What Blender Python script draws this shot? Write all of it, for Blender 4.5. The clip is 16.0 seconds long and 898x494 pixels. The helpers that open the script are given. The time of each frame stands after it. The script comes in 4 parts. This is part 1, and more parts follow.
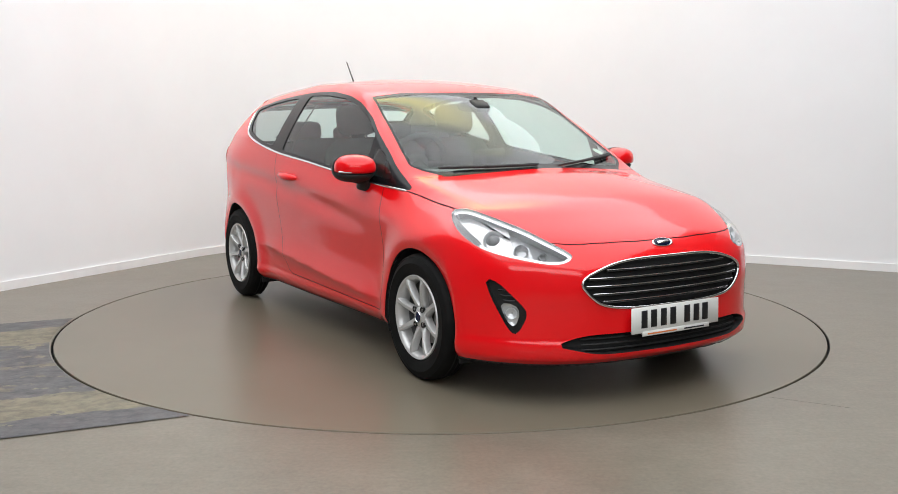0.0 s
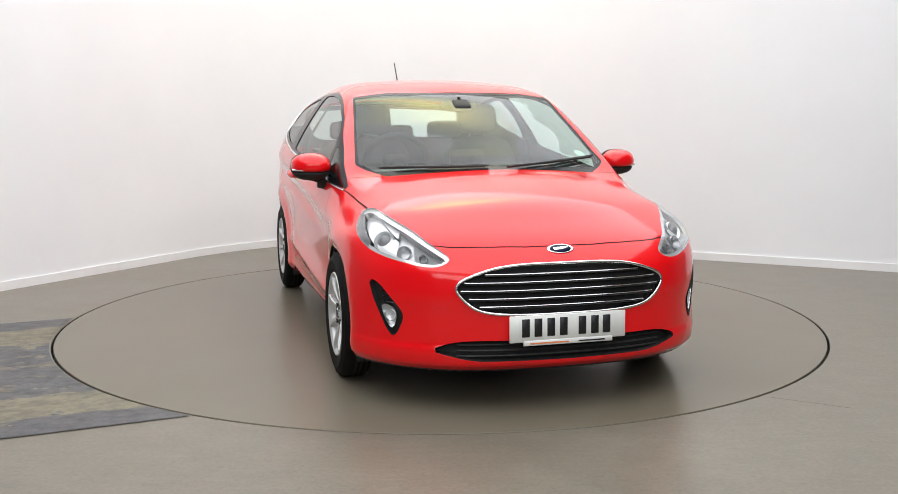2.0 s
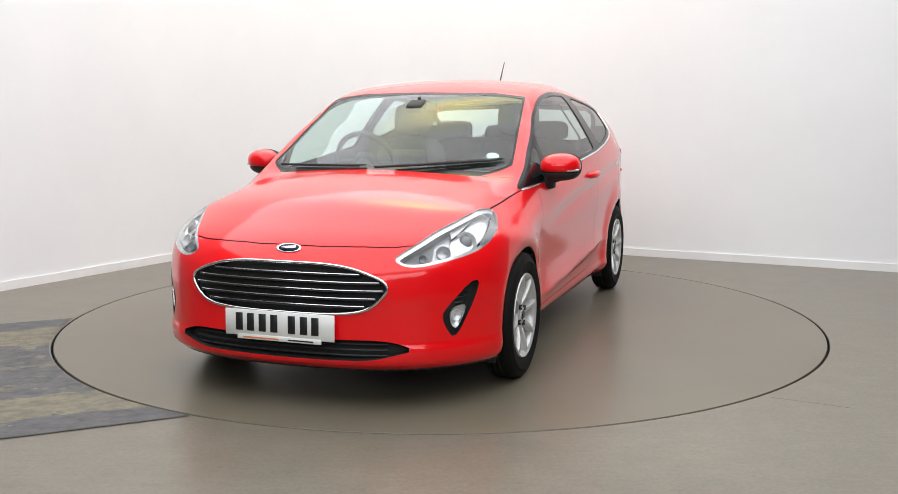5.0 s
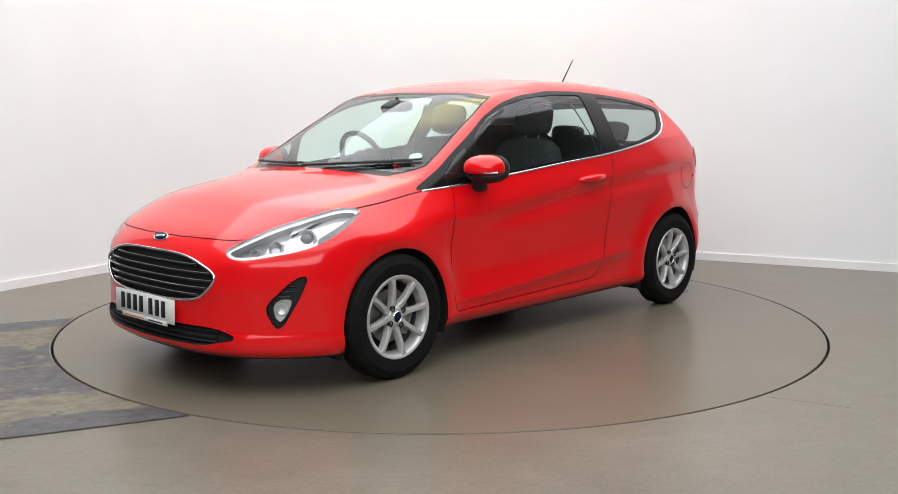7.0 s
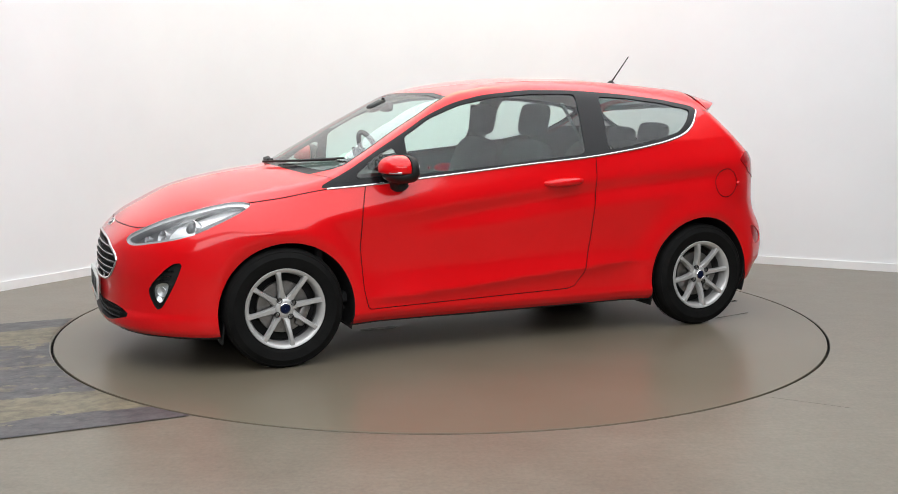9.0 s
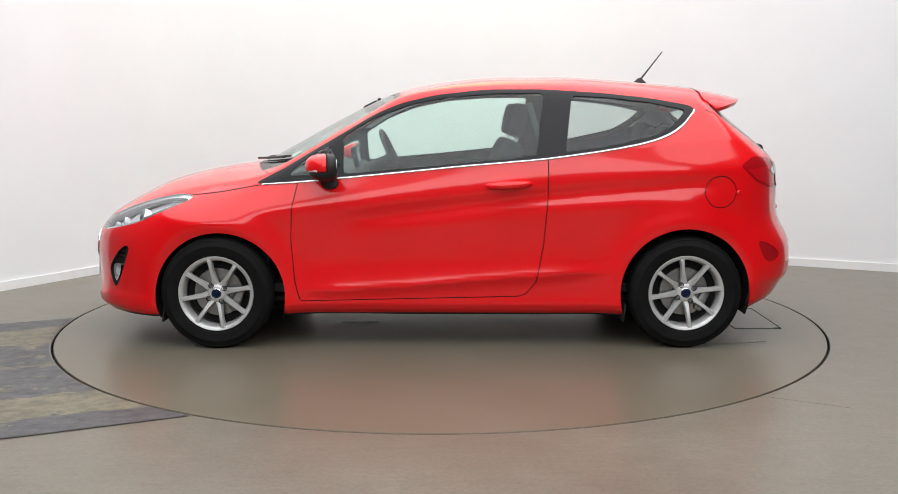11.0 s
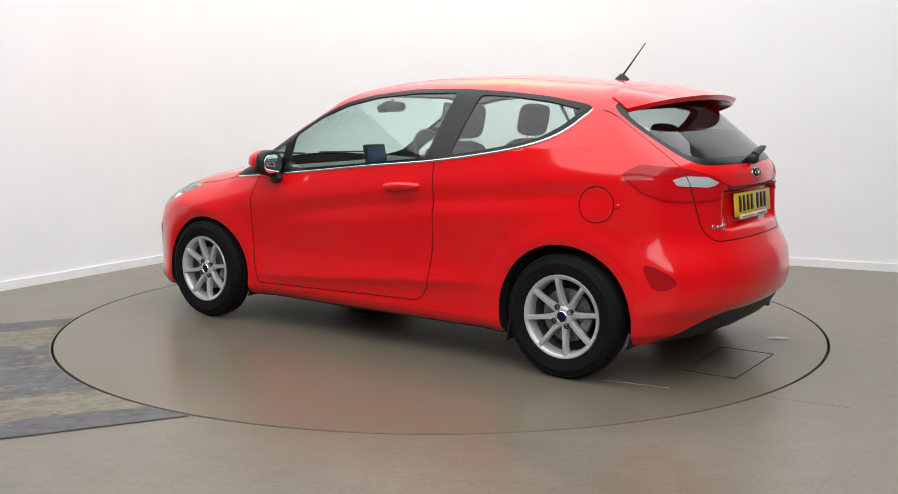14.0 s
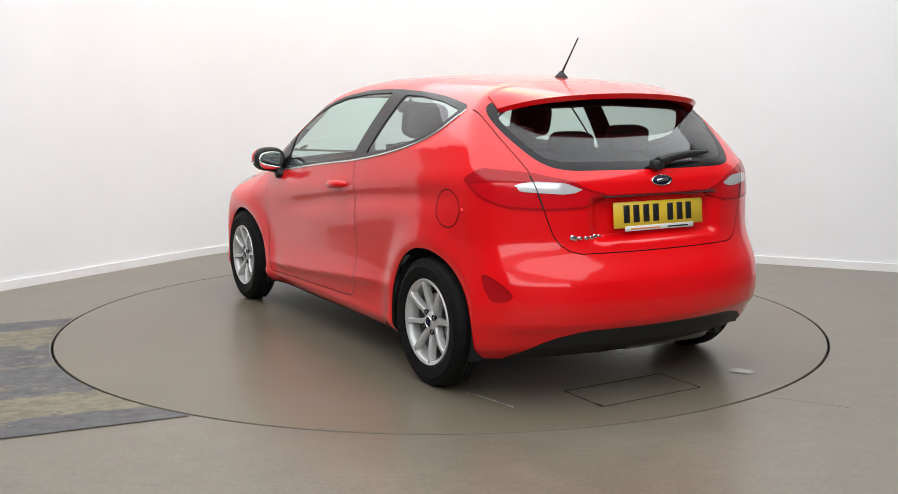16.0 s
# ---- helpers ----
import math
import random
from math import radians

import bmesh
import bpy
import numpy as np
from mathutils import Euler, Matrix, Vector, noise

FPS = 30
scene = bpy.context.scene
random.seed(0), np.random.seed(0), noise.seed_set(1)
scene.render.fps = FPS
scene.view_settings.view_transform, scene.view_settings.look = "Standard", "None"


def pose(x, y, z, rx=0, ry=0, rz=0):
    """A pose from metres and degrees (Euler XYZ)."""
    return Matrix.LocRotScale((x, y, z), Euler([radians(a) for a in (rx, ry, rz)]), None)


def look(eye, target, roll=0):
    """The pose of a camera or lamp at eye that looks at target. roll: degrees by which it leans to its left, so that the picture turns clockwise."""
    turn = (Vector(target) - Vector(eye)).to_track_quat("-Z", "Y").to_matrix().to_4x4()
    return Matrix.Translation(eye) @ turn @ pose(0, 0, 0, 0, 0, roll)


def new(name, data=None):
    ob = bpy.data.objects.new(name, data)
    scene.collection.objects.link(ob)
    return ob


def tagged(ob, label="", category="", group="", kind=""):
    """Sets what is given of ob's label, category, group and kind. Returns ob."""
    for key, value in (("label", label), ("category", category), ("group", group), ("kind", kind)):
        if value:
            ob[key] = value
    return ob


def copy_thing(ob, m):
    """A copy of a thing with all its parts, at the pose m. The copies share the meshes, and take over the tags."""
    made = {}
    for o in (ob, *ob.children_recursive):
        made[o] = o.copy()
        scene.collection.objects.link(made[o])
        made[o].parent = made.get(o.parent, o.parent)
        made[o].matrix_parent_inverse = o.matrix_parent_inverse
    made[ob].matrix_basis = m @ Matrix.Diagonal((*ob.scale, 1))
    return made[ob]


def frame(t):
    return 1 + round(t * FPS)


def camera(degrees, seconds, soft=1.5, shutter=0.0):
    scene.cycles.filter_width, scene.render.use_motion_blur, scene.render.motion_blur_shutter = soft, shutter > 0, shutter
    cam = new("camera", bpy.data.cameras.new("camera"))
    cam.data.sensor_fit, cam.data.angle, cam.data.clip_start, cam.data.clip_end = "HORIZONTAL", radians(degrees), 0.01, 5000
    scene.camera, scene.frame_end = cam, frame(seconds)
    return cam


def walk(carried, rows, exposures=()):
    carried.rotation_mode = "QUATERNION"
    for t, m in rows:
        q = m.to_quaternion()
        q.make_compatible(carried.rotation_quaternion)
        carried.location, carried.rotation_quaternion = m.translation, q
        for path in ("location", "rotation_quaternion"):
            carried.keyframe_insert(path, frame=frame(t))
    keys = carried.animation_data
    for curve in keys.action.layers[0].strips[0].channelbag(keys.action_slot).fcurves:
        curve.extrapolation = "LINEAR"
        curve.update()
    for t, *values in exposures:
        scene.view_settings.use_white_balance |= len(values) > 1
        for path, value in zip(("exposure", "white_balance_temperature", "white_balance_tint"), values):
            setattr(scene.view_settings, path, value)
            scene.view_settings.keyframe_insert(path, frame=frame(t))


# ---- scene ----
cam = camera(49.52, 16.0, 0.7)
EYE = look((0.0, -5.9275, 1.2533), (0.0473, 0.0, 0.4297), -0.08)
walk(cam, [(0.0, EYE), (16.0, EYE)])

# ---- light: a closed white studio with soft panels under the ceiling ----
world = bpy.data.worlds.new("world")
scene.world = world
world.use_nodes = True
world.node_tree.nodes["Background"].inputs[0].default_value = (0.9, 0.95, 1.0, 1)
world.node_tree.nodes["Background"].inputs[1].default_value = 0.05
scene.view_settings.exposure = 0.0


def panel_lamp(name, eye, target, size, size_y, watts, colour):
    data = bpy.data.lights.new(name, "AREA")
    data.shape, data.size, data.size_y, data.energy, data.color = "RECTANGLE", size, size_y, watts, colour
    ob = new(name, data)
    ob.matrix_world = look(eye, target)
    return ob


panel_lamp("ceiling_panel_light", (0.0, -1.3, 3.93), (0.0, -1.3, 0.0), 8.0, 10.0, 600, (0.92, 0.962, 1.0))
panel_lamp("softbox_light", (0.0, -8.3, 3.05), (0.0, 1.5, 1.2), 8.0, 1.7, 140, (0.93, 0.965, 1.0))


# ---- materials ----
def material(name, base, rough=0.5, metal=0.0, **more):
    m = bpy.data.materials.new(name)
    m.use_nodes = True
    b = m.node_tree.nodes["Principled BSDF"]
    b.inputs["Base Color"].default_value = (*base, 1)
    b.inputs["Roughness"].default_value, b.inputs["Metallic"].default_value = rough, metal
    for key, value in more.items():
        b.inputs[key.replace("_", " ")].default_value = value
    return m


def varied(m, dark, light, scale, detail=5, bump=0.0, bump_scale=None, rough=None, stretch=(1, 1, 1)):
    """Two-scale colour variation, roughness variation and fine relief on a Principled material."""
    t = m.node_tree
    b = t.nodes["Principled BSDF"]
    co = t.nodes.new("ShaderNodeTexCoord")
    mp = t.nodes.new("ShaderNodeMapping")
    mp.inputs["Scale"].default_value = stretch
    t.links.new(co.outputs["Object"], mp.inputs["Vector"])
    n = t.nodes.new("ShaderNodeTexNoise")
    n.inputs["Scale"].default_value, n.inputs["Detail"].default_value, n.inputs["Roughness"].default_value = scale, detail, 0.62
    t.links.new(mp.outputs[0], n.inputs["Vector"])
    r = t.nodes.new("ShaderNodeValToRGB")
    r.color_ramp.elements[0].position, r.color_ramp.elements[1].position = 0.32, 0.68
    r.color_ramp.elements[0].color, r.color_ramp.elements[1].color = (*dark, 1), (*light, 1)
    t.links.new(n.outputs["Fac"], r.inputs[0])
    t.links.new(r.outputs[0], b.inputs["Base Color"])
    n2 = t.nodes.new("ShaderNodeTexNoise")
    n2.inputs["Scale"].default_value, n2.inputs["Detail"].default_value = bump_scale or scale * 12, 4
    t.links.new(mp.outputs[0], n2.inputs["Vector"])
    if rough:
        mr = t.nodes.new("ShaderNodeMapRange")
        mr.inputs["To Min"].default_value, mr.inputs["To Max"].default_value = rough
        t.links.new(n.outputs["Fac"], mr.inputs["Value"])
        t.links.new(mr.outputs[0], b.inputs["Roughness"])
    if bump:
        bp = t.nodes.new("ShaderNodeBump")
        bp.inputs["Strength"].default_value, bp.inputs["Distance"].default_value = bump, 0.002
        t.links.new(n2.outputs["Fac"], bp.inputs["Height"])
        t.links.new(bp.outputs[0], b.inputs["Normal"])
    return m


def glass(name, tint, gloss=1.0):
    """A thin pane: tinted see-through with a Fresnel gloss."""
    m = bpy.data.materials.new(name)
    m.use_nodes = True
    t = m.node_tree
    t.nodes.clear()
    out = t.nodes.new("ShaderNodeOutputMaterial")
    mix = t.nodes.new("ShaderNodeMixShader")
    tr = t.nodes.new("ShaderNodeBsdfTransparent")
    tr.inputs[0].default_value = (*tint, 1)
    gl = t.nodes.new("ShaderNodeBsdfGlossy")
    gl.inputs["Roughness"].default_value = 0.02
    lw = t.nodes.new("ShaderNodeLayerWeight")
    lw.inputs[0].default_value = 0.5
    pw = t.nodes.new("ShaderNodeMath")
    pw.operation, pw.inputs[1].default_value = "POWER", 4.0
    ma = t.nodes.new("ShaderNodeMath")
    ma.operation, ma.inputs[1].default_value, ma.inputs[2].default_value = "MULTIPLY_ADD", 0.9, 0.055 * gloss
    t.links.new(lw.outputs["Facing"], pw.inputs[0])
    t.links.new(pw.outputs[0], ma.inputs[0])
    t.links.new(ma.outputs[0], mix.inputs[0])
    t.links.new(tr.outputs[0], mix.inputs[1])
    t.links.new(gl.outputs[0], mix.inputs[2])
    t.links.new(mix.outputs[0], out.inputs[0])
    return m


WALL = varied(material("wall_paint", (0.8, 0.8, 0.8), 0.75), (0.785, 0.79, 0.80), (0.825, 0.83, 0.84), 0.8, bump=0.05, bump_scale=60)
FRONTWALL = varied(material("dark_wall_paint", (0.1, 0.1, 0.1), 0.85), (0.16, 0.16, 0.165), (0.20, 0.20, 0.205), 0.9, bump=0.05, bump_scale=60)
CEIL = varied(material("ceiling_paint", (0.8, 0.8, 0.8), 0.9), (0.78, 0.78, 0.78), (0.82, 0.82, 0.82), 1.0)
SKIRT = varied(material("skirting_paint", (0.8, 0.8, 0.8), 0.4), (0.78, 0.78, 0.78), (0.82, 0.82, 0.82), 3.0)


def painted_floor(name, dark, light, gloss, spec, scuff):
    """Floor paint: cloudy tone, fine speckle, thin drag marks and uneven gloss."""
    m = material(name, light, 0.3, 0.0, Specular_IOR_Level=spec)
    t = m.node_tree
    b = t.nodes["Principled BSDF"]
    co = t.nodes.new("ShaderNodeTexCoord")

    def noise_at(scale, stretch=(1, 1, 1), turn=0.0, detail=5, rough=0.6):
        mp, n = t.nodes.new("ShaderNodeMapping"), t.nodes.new("ShaderNodeTexNoise")
        mp.inputs["Scale"].default_value, mp.inputs["Rotation"].default_value = stretch, (0, 0, turn)
        n.inputs["Scale"].default_value, n.inputs["Detail"].default_value, n.inputs["Roughness"].default_value = scale, detail, rough
        t.links.new(co.outputs["Object"], mp.inputs["Vector"])
        t.links.new(mp.outputs[0], n.inputs["Vector"])
        return n.outputs["Fac"]

    def spread(fac, lo, hi, a, b):
        r = t.nodes.new("ShaderNodeMapRange")
        for key, v in zip(("From Min", "From Max", "To Min", "To Max"), (lo, hi, a, b)):
            r.inputs[key].default_value = v
        t.links.new(fac, r.inputs["Value"])
        return r.outputs[0]

    def times(a, b):
        r = t.nodes.new("ShaderNodeMath")
        r.operation = "MULTIPLY"
        t.links.new(a, r.inputs[0])
        t.links.new(b, r.inputs[1])
        return r.outputs[0]

    cloud = noise_at(1.1, detail=6)
    speck = spread(noise_at(55, detail=3), 0.3, 0.72, 1 - scuff, 1 + scuff)
    drag = spread(noise_at(4, (1, 7, 1), 0.35, 6, 0.7), 0.3, 0.7, 1 - scuff * .5, 1 + scuff * .4)
    blot = spread(noise_at(7, detail=7, rough=0.7), 0.3, 0.7, 1 - scuff * .8, 1 + scuff * .6)
    ra = t.nodes.new("ShaderNodeValToRGB")
    ra.color_ramp.elements[0].position, ra.color_ramp.elements[1].position = 0.3, 0.7
    ra.color_ramp.elements[0].color, ra.color_ramp.elements[1].color = (*dark, 1), (*light, 1)
    t.links.new(cloud, ra.inputs[0])
    vm = t.nodes.new("ShaderNodeVectorMath")
    vm.operation = "SCALE"
    t.links.new(ra.outputs[0], vm.inputs[0])
    t.links.new(times(times(speck, drag), blot), vm.inputs["Scale"])
    t.links.new(vm.outputs[0], b.inputs["Base Color"])
    t.links.new(spread(cloud, 0.3, 0.7, *gloss), b.inputs["Roughness"])
    return m


FLOOR = painted_floor("floor_paint", (0.150, 0.131, 0.100), (0.190, 0.168, 0.131), (0.28, 0.36), 0.35, 0.13)
DISC = varied(material("turntable_paint", (0.3, 0.28, 0.26), 0.3, 0.0, Specular_IOR_Level=0.32), (0.138, 0.118, 0.084), (0.163, 0.142, 0.106), 0.9, 4, 0.0, 45, (0.27, 0.30))
DARK = material("dark_gap", (0.012, 0.012, 0.012), 0.8)
RED = varied(material("red_car_paint", (0.7, 0.01, 0.01), 0.35, 0.0, Specular_IOR_Level=0.10, Coat_Weight=1.0, Coat_Roughness=0.09), (0.77, 0.002, 0.005), (0.81, 0.003, 0.007), 2.0)
BLACK = varied(material("black_plastic", (0.015, 0.015, 0.015), 0.5, 0.0, Specular_IOR_Level=0.3), (0.012, 0.012, 0.012), (0.022, 0.022, 0.022), 30, bump=0.15, bump_scale=400)
GLOSSBLACK = material("gloss_black_trim", (0.006, 0.006, 0.007), 0.22, 0.0, Specular_IOR_Level=0.25)
RUBBER = varied(material("tyre_rubber", (0.02, 0.02, 0.02), 0.7, 0.0, Specular_IOR_Level=0.12), (0.005, 0.005, 0.005), (0.009, 0.0088, 0.0085), 14, bump=0.2, bump_scale=180)
ALLOY = varied(material("silver_alloy", (0.6, 0.6, 0.6), 0.32, 0.35, Coat_Weight=0.4), (0.52, 0.515, 0.505), (0.60, 0.595, 0.585), 9)
CHROME = material("chrome", (0.80, 0.80, 0.81), 0.12, 1.0)
STEEL = varied(material("brake_steel", (0.3, 0.3, 0.3), 0.4, 0.9), (0.22, 0.21, 0.2), (0.36, 0.35, 0.34), 20)
LINING = varied(material("cabin_lining", (0.05, 0.05, 0.05), 0.9), (0.035, 0.035, 0.037), (0.055, 0.055, 0.057), 40, bump=0.2, bump_scale=300)
HEADLINER = varied(material("headliner_fabric", (0.5, 0.49, 0.46), 0.95), (0.60, 0.59, 0.56), (0.66, 0.65, 0.62), 40)
SEAT = varied(material("seat_fabric", (0.03, 0.03, 0.032), 0.95), (0.018, 0.018, 0.020), (0.030, 0.030, 0.033), 60)
DASH = varied(material("dashboard_plastic", (0.03, 0.03, 0.03), 0.6), (0.025, 0.025, 0.026), (0.038, 0.038, 0.04), 50)
GLASS = glass("clear_green_glass", (0.82, 0.965, 0.92))
TINT = glass("rear_glass", (0.72, 0.80, 0.78))
LENS = glass("clear_lens", (0.97, 0.98, 0.98), 0.5)
REDLENS = material("red_lens", (0.62, 0.004, 0.010), 0.15, 0.0, Specular_IOR_Level=0.25, Coat_Weight=0.35)
DARKRED = material("dark_red_lens", (0.40, 0.004, 0.008), 0.15, 0.0, Specular_IOR_Level=0.25, Coat_Weight=0.3)
WHITELENS = material("white_lens", (0.68, 0.68, 0.69), 0.12, 0.3, Coat_Weight=0.6)
LAMPSILVER = material("lamp_reflector", (0.80, 0.81, 0.82), 0.2, 0.6)
LAMPGREY = material("lamp_housing", (0.45, 0.45, 0.46), 0.25, 0.6)
LAMPMID = material("frosted_lamp_cell", (0.72, 0.72, 0.73), 0.3, 0.6)
LAMPBLACK = material("dark_lamp_cell", (0.15, 0.15, 0.155), 0.3, 0.3)
PLATE_W = varied(material("white_plate", (0.75, 0.75, 0.72), 0.3), (0.70, 0.70, 0.67), (0.76, 0.76, 0.73), 8)
PLATE_Y = varied(material("yellow_plate", (0.75, 0.5, 0.03), 0.3), (0.70, 0.46, 0.03), (0.76, 0.52, 0.04), 8)
INK = material("plate_ink", (0.01, 0.01, 0.012), 0.4)
BLUE = material("blue_badge", (0.003, 0.008, 0.035), 0.3, 0.0, Specular_IOR_Level=0.2)
PAPER = material("paper_disc", (0.6, 0.68, 0.6), 0.7)
ORANGE = material("orange_ink", (0.7, 0.2, 0.05), 0.6)
SCREEN = material("screen_glass", (0.03, 0.08, 0.16), 0.1)
MIRROR = material("mirror_silver", (0.85, 0.87, 0.88), 0.02, 1.0)


# ---- mesh helpers ----
def part(name, data, mat, parent=None, label=""):
    """Links a bmesh or a finished mesh as one object under a thing or part."""
    if isinstance(data, bmesh.types.BMesh):
        me = bpy.data.meshes.new(name)
        data.normal_update()
        data.to_mesh(me)
        data.free()
    else:
        me = data
    if mat and not me.materials:
        me.materials.append(mat)
    ob = new(name, me)
    if parent:
        ob.parent = parent
    if label:
        tagged(ob, label)
    return ob


def smooth(bm, angle=40):
    for f in bm.faces:
        f.smooth = True
    for e in bm.edges:
        if len(e.link_faces) == 2 and e.calc_face_angle(0) > radians(angle):
            e.smooth = False
    return bm


def box(sx, sy, sz, m=None, bevel=0.0, seg=2, bm=None):
    """A bevelled box of the given size centred on m."""
    out = bmesh.new()
    bmesh.ops.create_cube(out, size=1, matrix=Matrix.Diagonal((sx, sy, sz, 1)))
    if bevel:
        bmesh.ops.bevel(out, geom=out.edges[:], offset=bevel, segments=seg, profile=0.5, affect="EDGES")
    if m is not None:
        bmesh.ops.transform(out, matrix=m, verts=out.verts)
    smooth(out, 50)
    return out if bm is None else merge(bm, out)


def merge(bm, other):
    me = bpy.data.meshes.new("tmp")
    other.to_mesh(me)
    other.free()
    bm.from_mesh(me)
    bpy.data.meshes.remove(me)
    return bm


def lathe(profile, n=64, axis="Y", closed=True):
    """Turns a (radius, height) profile about an axis."""
    bm = bmesh.new()
    rings = []
    for r, h in profile:
        ring = []
        for i in range(n):
            a = 2 * math.pi * i / n
            p = {"Y": (r * math.cos(a), h, r * math.sin(a)), "Z": (r * math.cos(a), r * math.sin(a), h)}[axis]
            ring.append(bm.verts.new(p))
        rings.append(ring)
    for a, b in zip(rings, rings[1:]):
        for i in range(n):
            bm.faces.new((a[i], a[(i + 1) % n], b[(i + 1) % n], b[i]))
    bmesh.ops.recalc_face_normals(bm, faces=bm.faces[:])
    return smooth(bm, 35)


def tube(points, radius, n=8, flat=1.0):
    """A swept rod along points, its ends closed."""
    bm = bmesh.new()
    pts = [Vector(p) for p in points]
    rings = []
    for i, p in enumerate(pts):
        d = (pts[min(i + 1, len(pts) - 1)] - pts[max(i - 1, 0)]).normalized()
        side = d.cross(Vector((0, 0, 1)))
        side = side.normalized() if side.length > 1e-4 else Vector((0, 1, 0))
        up = side.cross(d)
        r = radius[i] if isinstance(radius, (list, tuple)) else radius
        rings.append([bm.verts.new(p + side * (r * math.cos(2 * math.pi * k / n)) + up * (r * flat * math.sin(2 * math.pi * k / n))) for k in range(n)])
    for a, b in zip(rings, rings[1:]):
        for k in range(n):
            bm.faces.new((a[k], a[(k + 1) % n], b[(k + 1) % n], b[k]))
    bm.faces.new(rings[0])
    bm.faces.new(rings[-1])
    bmesh.ops.recalc_face_normals(bm, faces=bm.faces[:])
    return smooth(bm, 50)


# ---- the room ----
def wall_run(name, corners, height, thick, mat, label=""):
    """A wall that follows a line of plan points, with thickness outwards."""
    bm = bmesh.new()
    pts = [Vector((x, y, 0)) for x, y in corners]
    rows = []
    for i, p in enumerate(pts):
        d = (pts[min(i + 1, len(pts) - 1)] - pts[max(i - 1, 0)]).normalized()
        out = Vector((-d.y, d.x, 0)) * thick
        rows.append([bm.verts.new(q) for q in (p, p + Vector((0, 0, height)), p + out + Vector((0, 0, height)), p + out)])
    for a, b in zip(rows, rows[1:]):
        for k in range(4):
            bm.faces.new((a[k], a[(k + 1) % 4], b[(k + 1) % 4], b[k]))
    bm.faces.new(rows[0])
    bm.faces.new(rows[-1])
    bmesh.ops.recalc_face_normals(bm, faces=bm.faces[:])
    ob = part(name, smooth(bm, 30), mat)
    return tagged(ob, label, "wall", kind="structure")


def back_line(n=22):
    """The two back walls and the wide curve that joins them, from left to right."""
    a, b = Vector((-3.124, 0.880)), Vector((1.753, 2.496))
    da, db = Vector((0.5103, 0.8600)), Vector((0.8973, -0.4414))
    k = ((b - a).x * db.y - (b - a).y * db.x) / (da.x * db.y - da.y * db.x)
    c = a + da * k
    r = 1.9
    pts = [c - da * 4.4]
    for i in range(n + 1):
        s = i / n
        pts.append((c - da * r) * (1 - s) ** 2 + c * 2 * s * (1 - s) + (c + db * r) * s ** 2)
    pts.append(c + db * 6.3)
    return [tuple(p) for p in pts]


BACK = back_line()
wall_run("wall_back", BACK, 4.0, 0.12, WALL, "smooth white painted studio wall with a curved corner")
skirt = wall_run("baseboard", [(x, y) for x, y in BACK], 0.064, -0.014, SKIRT, "low white skirting board along the wall")
wall_run("wall_front", [BACK[-1], (9.6, -1.4), (8.2, -8.6), (-6.5, -8.6), (-7.4, -6.3), BACK[0]], 4.0, 0.12, FRONTWALL, "plain dark grey studio wall around the camera")
tagged(part("ceiling", box(22, 20, 0.12, pose(1.0, -2.0, 4.06)), CEIL), "flat white ceiling", "ceiling", kind="structure")

DISC_R = 2.2448


def floor_sheet():
    """The floor with a round pit for the turntable."""
    bm = bmesh.new()
    n, loops = 160, []
    for r, z in ((DISC_R + 0.004, -0.05), (DISC_R + 0.004, -0.003), (DISC_R + 0.006, 0.0), (4.0, 0.0), (16.0, 0.0)):
        loops.append([bm.verts.new((r * math.cos(2 * math.pi * i / n), r * math.sin(2 * math.pi * i / n), z)) for i in range(n)])
    for a, b in zip(loops, loops[1:]):
        for i in range(n):
            bm.faces.new((a[i], b[i], b[(i + 1) % n], a[(i + 1) % n]))
    return bm


pit = lathe([(.001, -.045), (DISC_R + .003, -.045), (DISC_R + .003, -.004)], 160, "Z")
tagged(part("turntable_pit", pit, DARK), "dark pit under the turntable's rim", "floor", kind="structure")
tagged(part("floor", floor_sheet(), FLOOR), "grey-beige painted concrete studio floor, lightly polished", "floor", kind="structure")

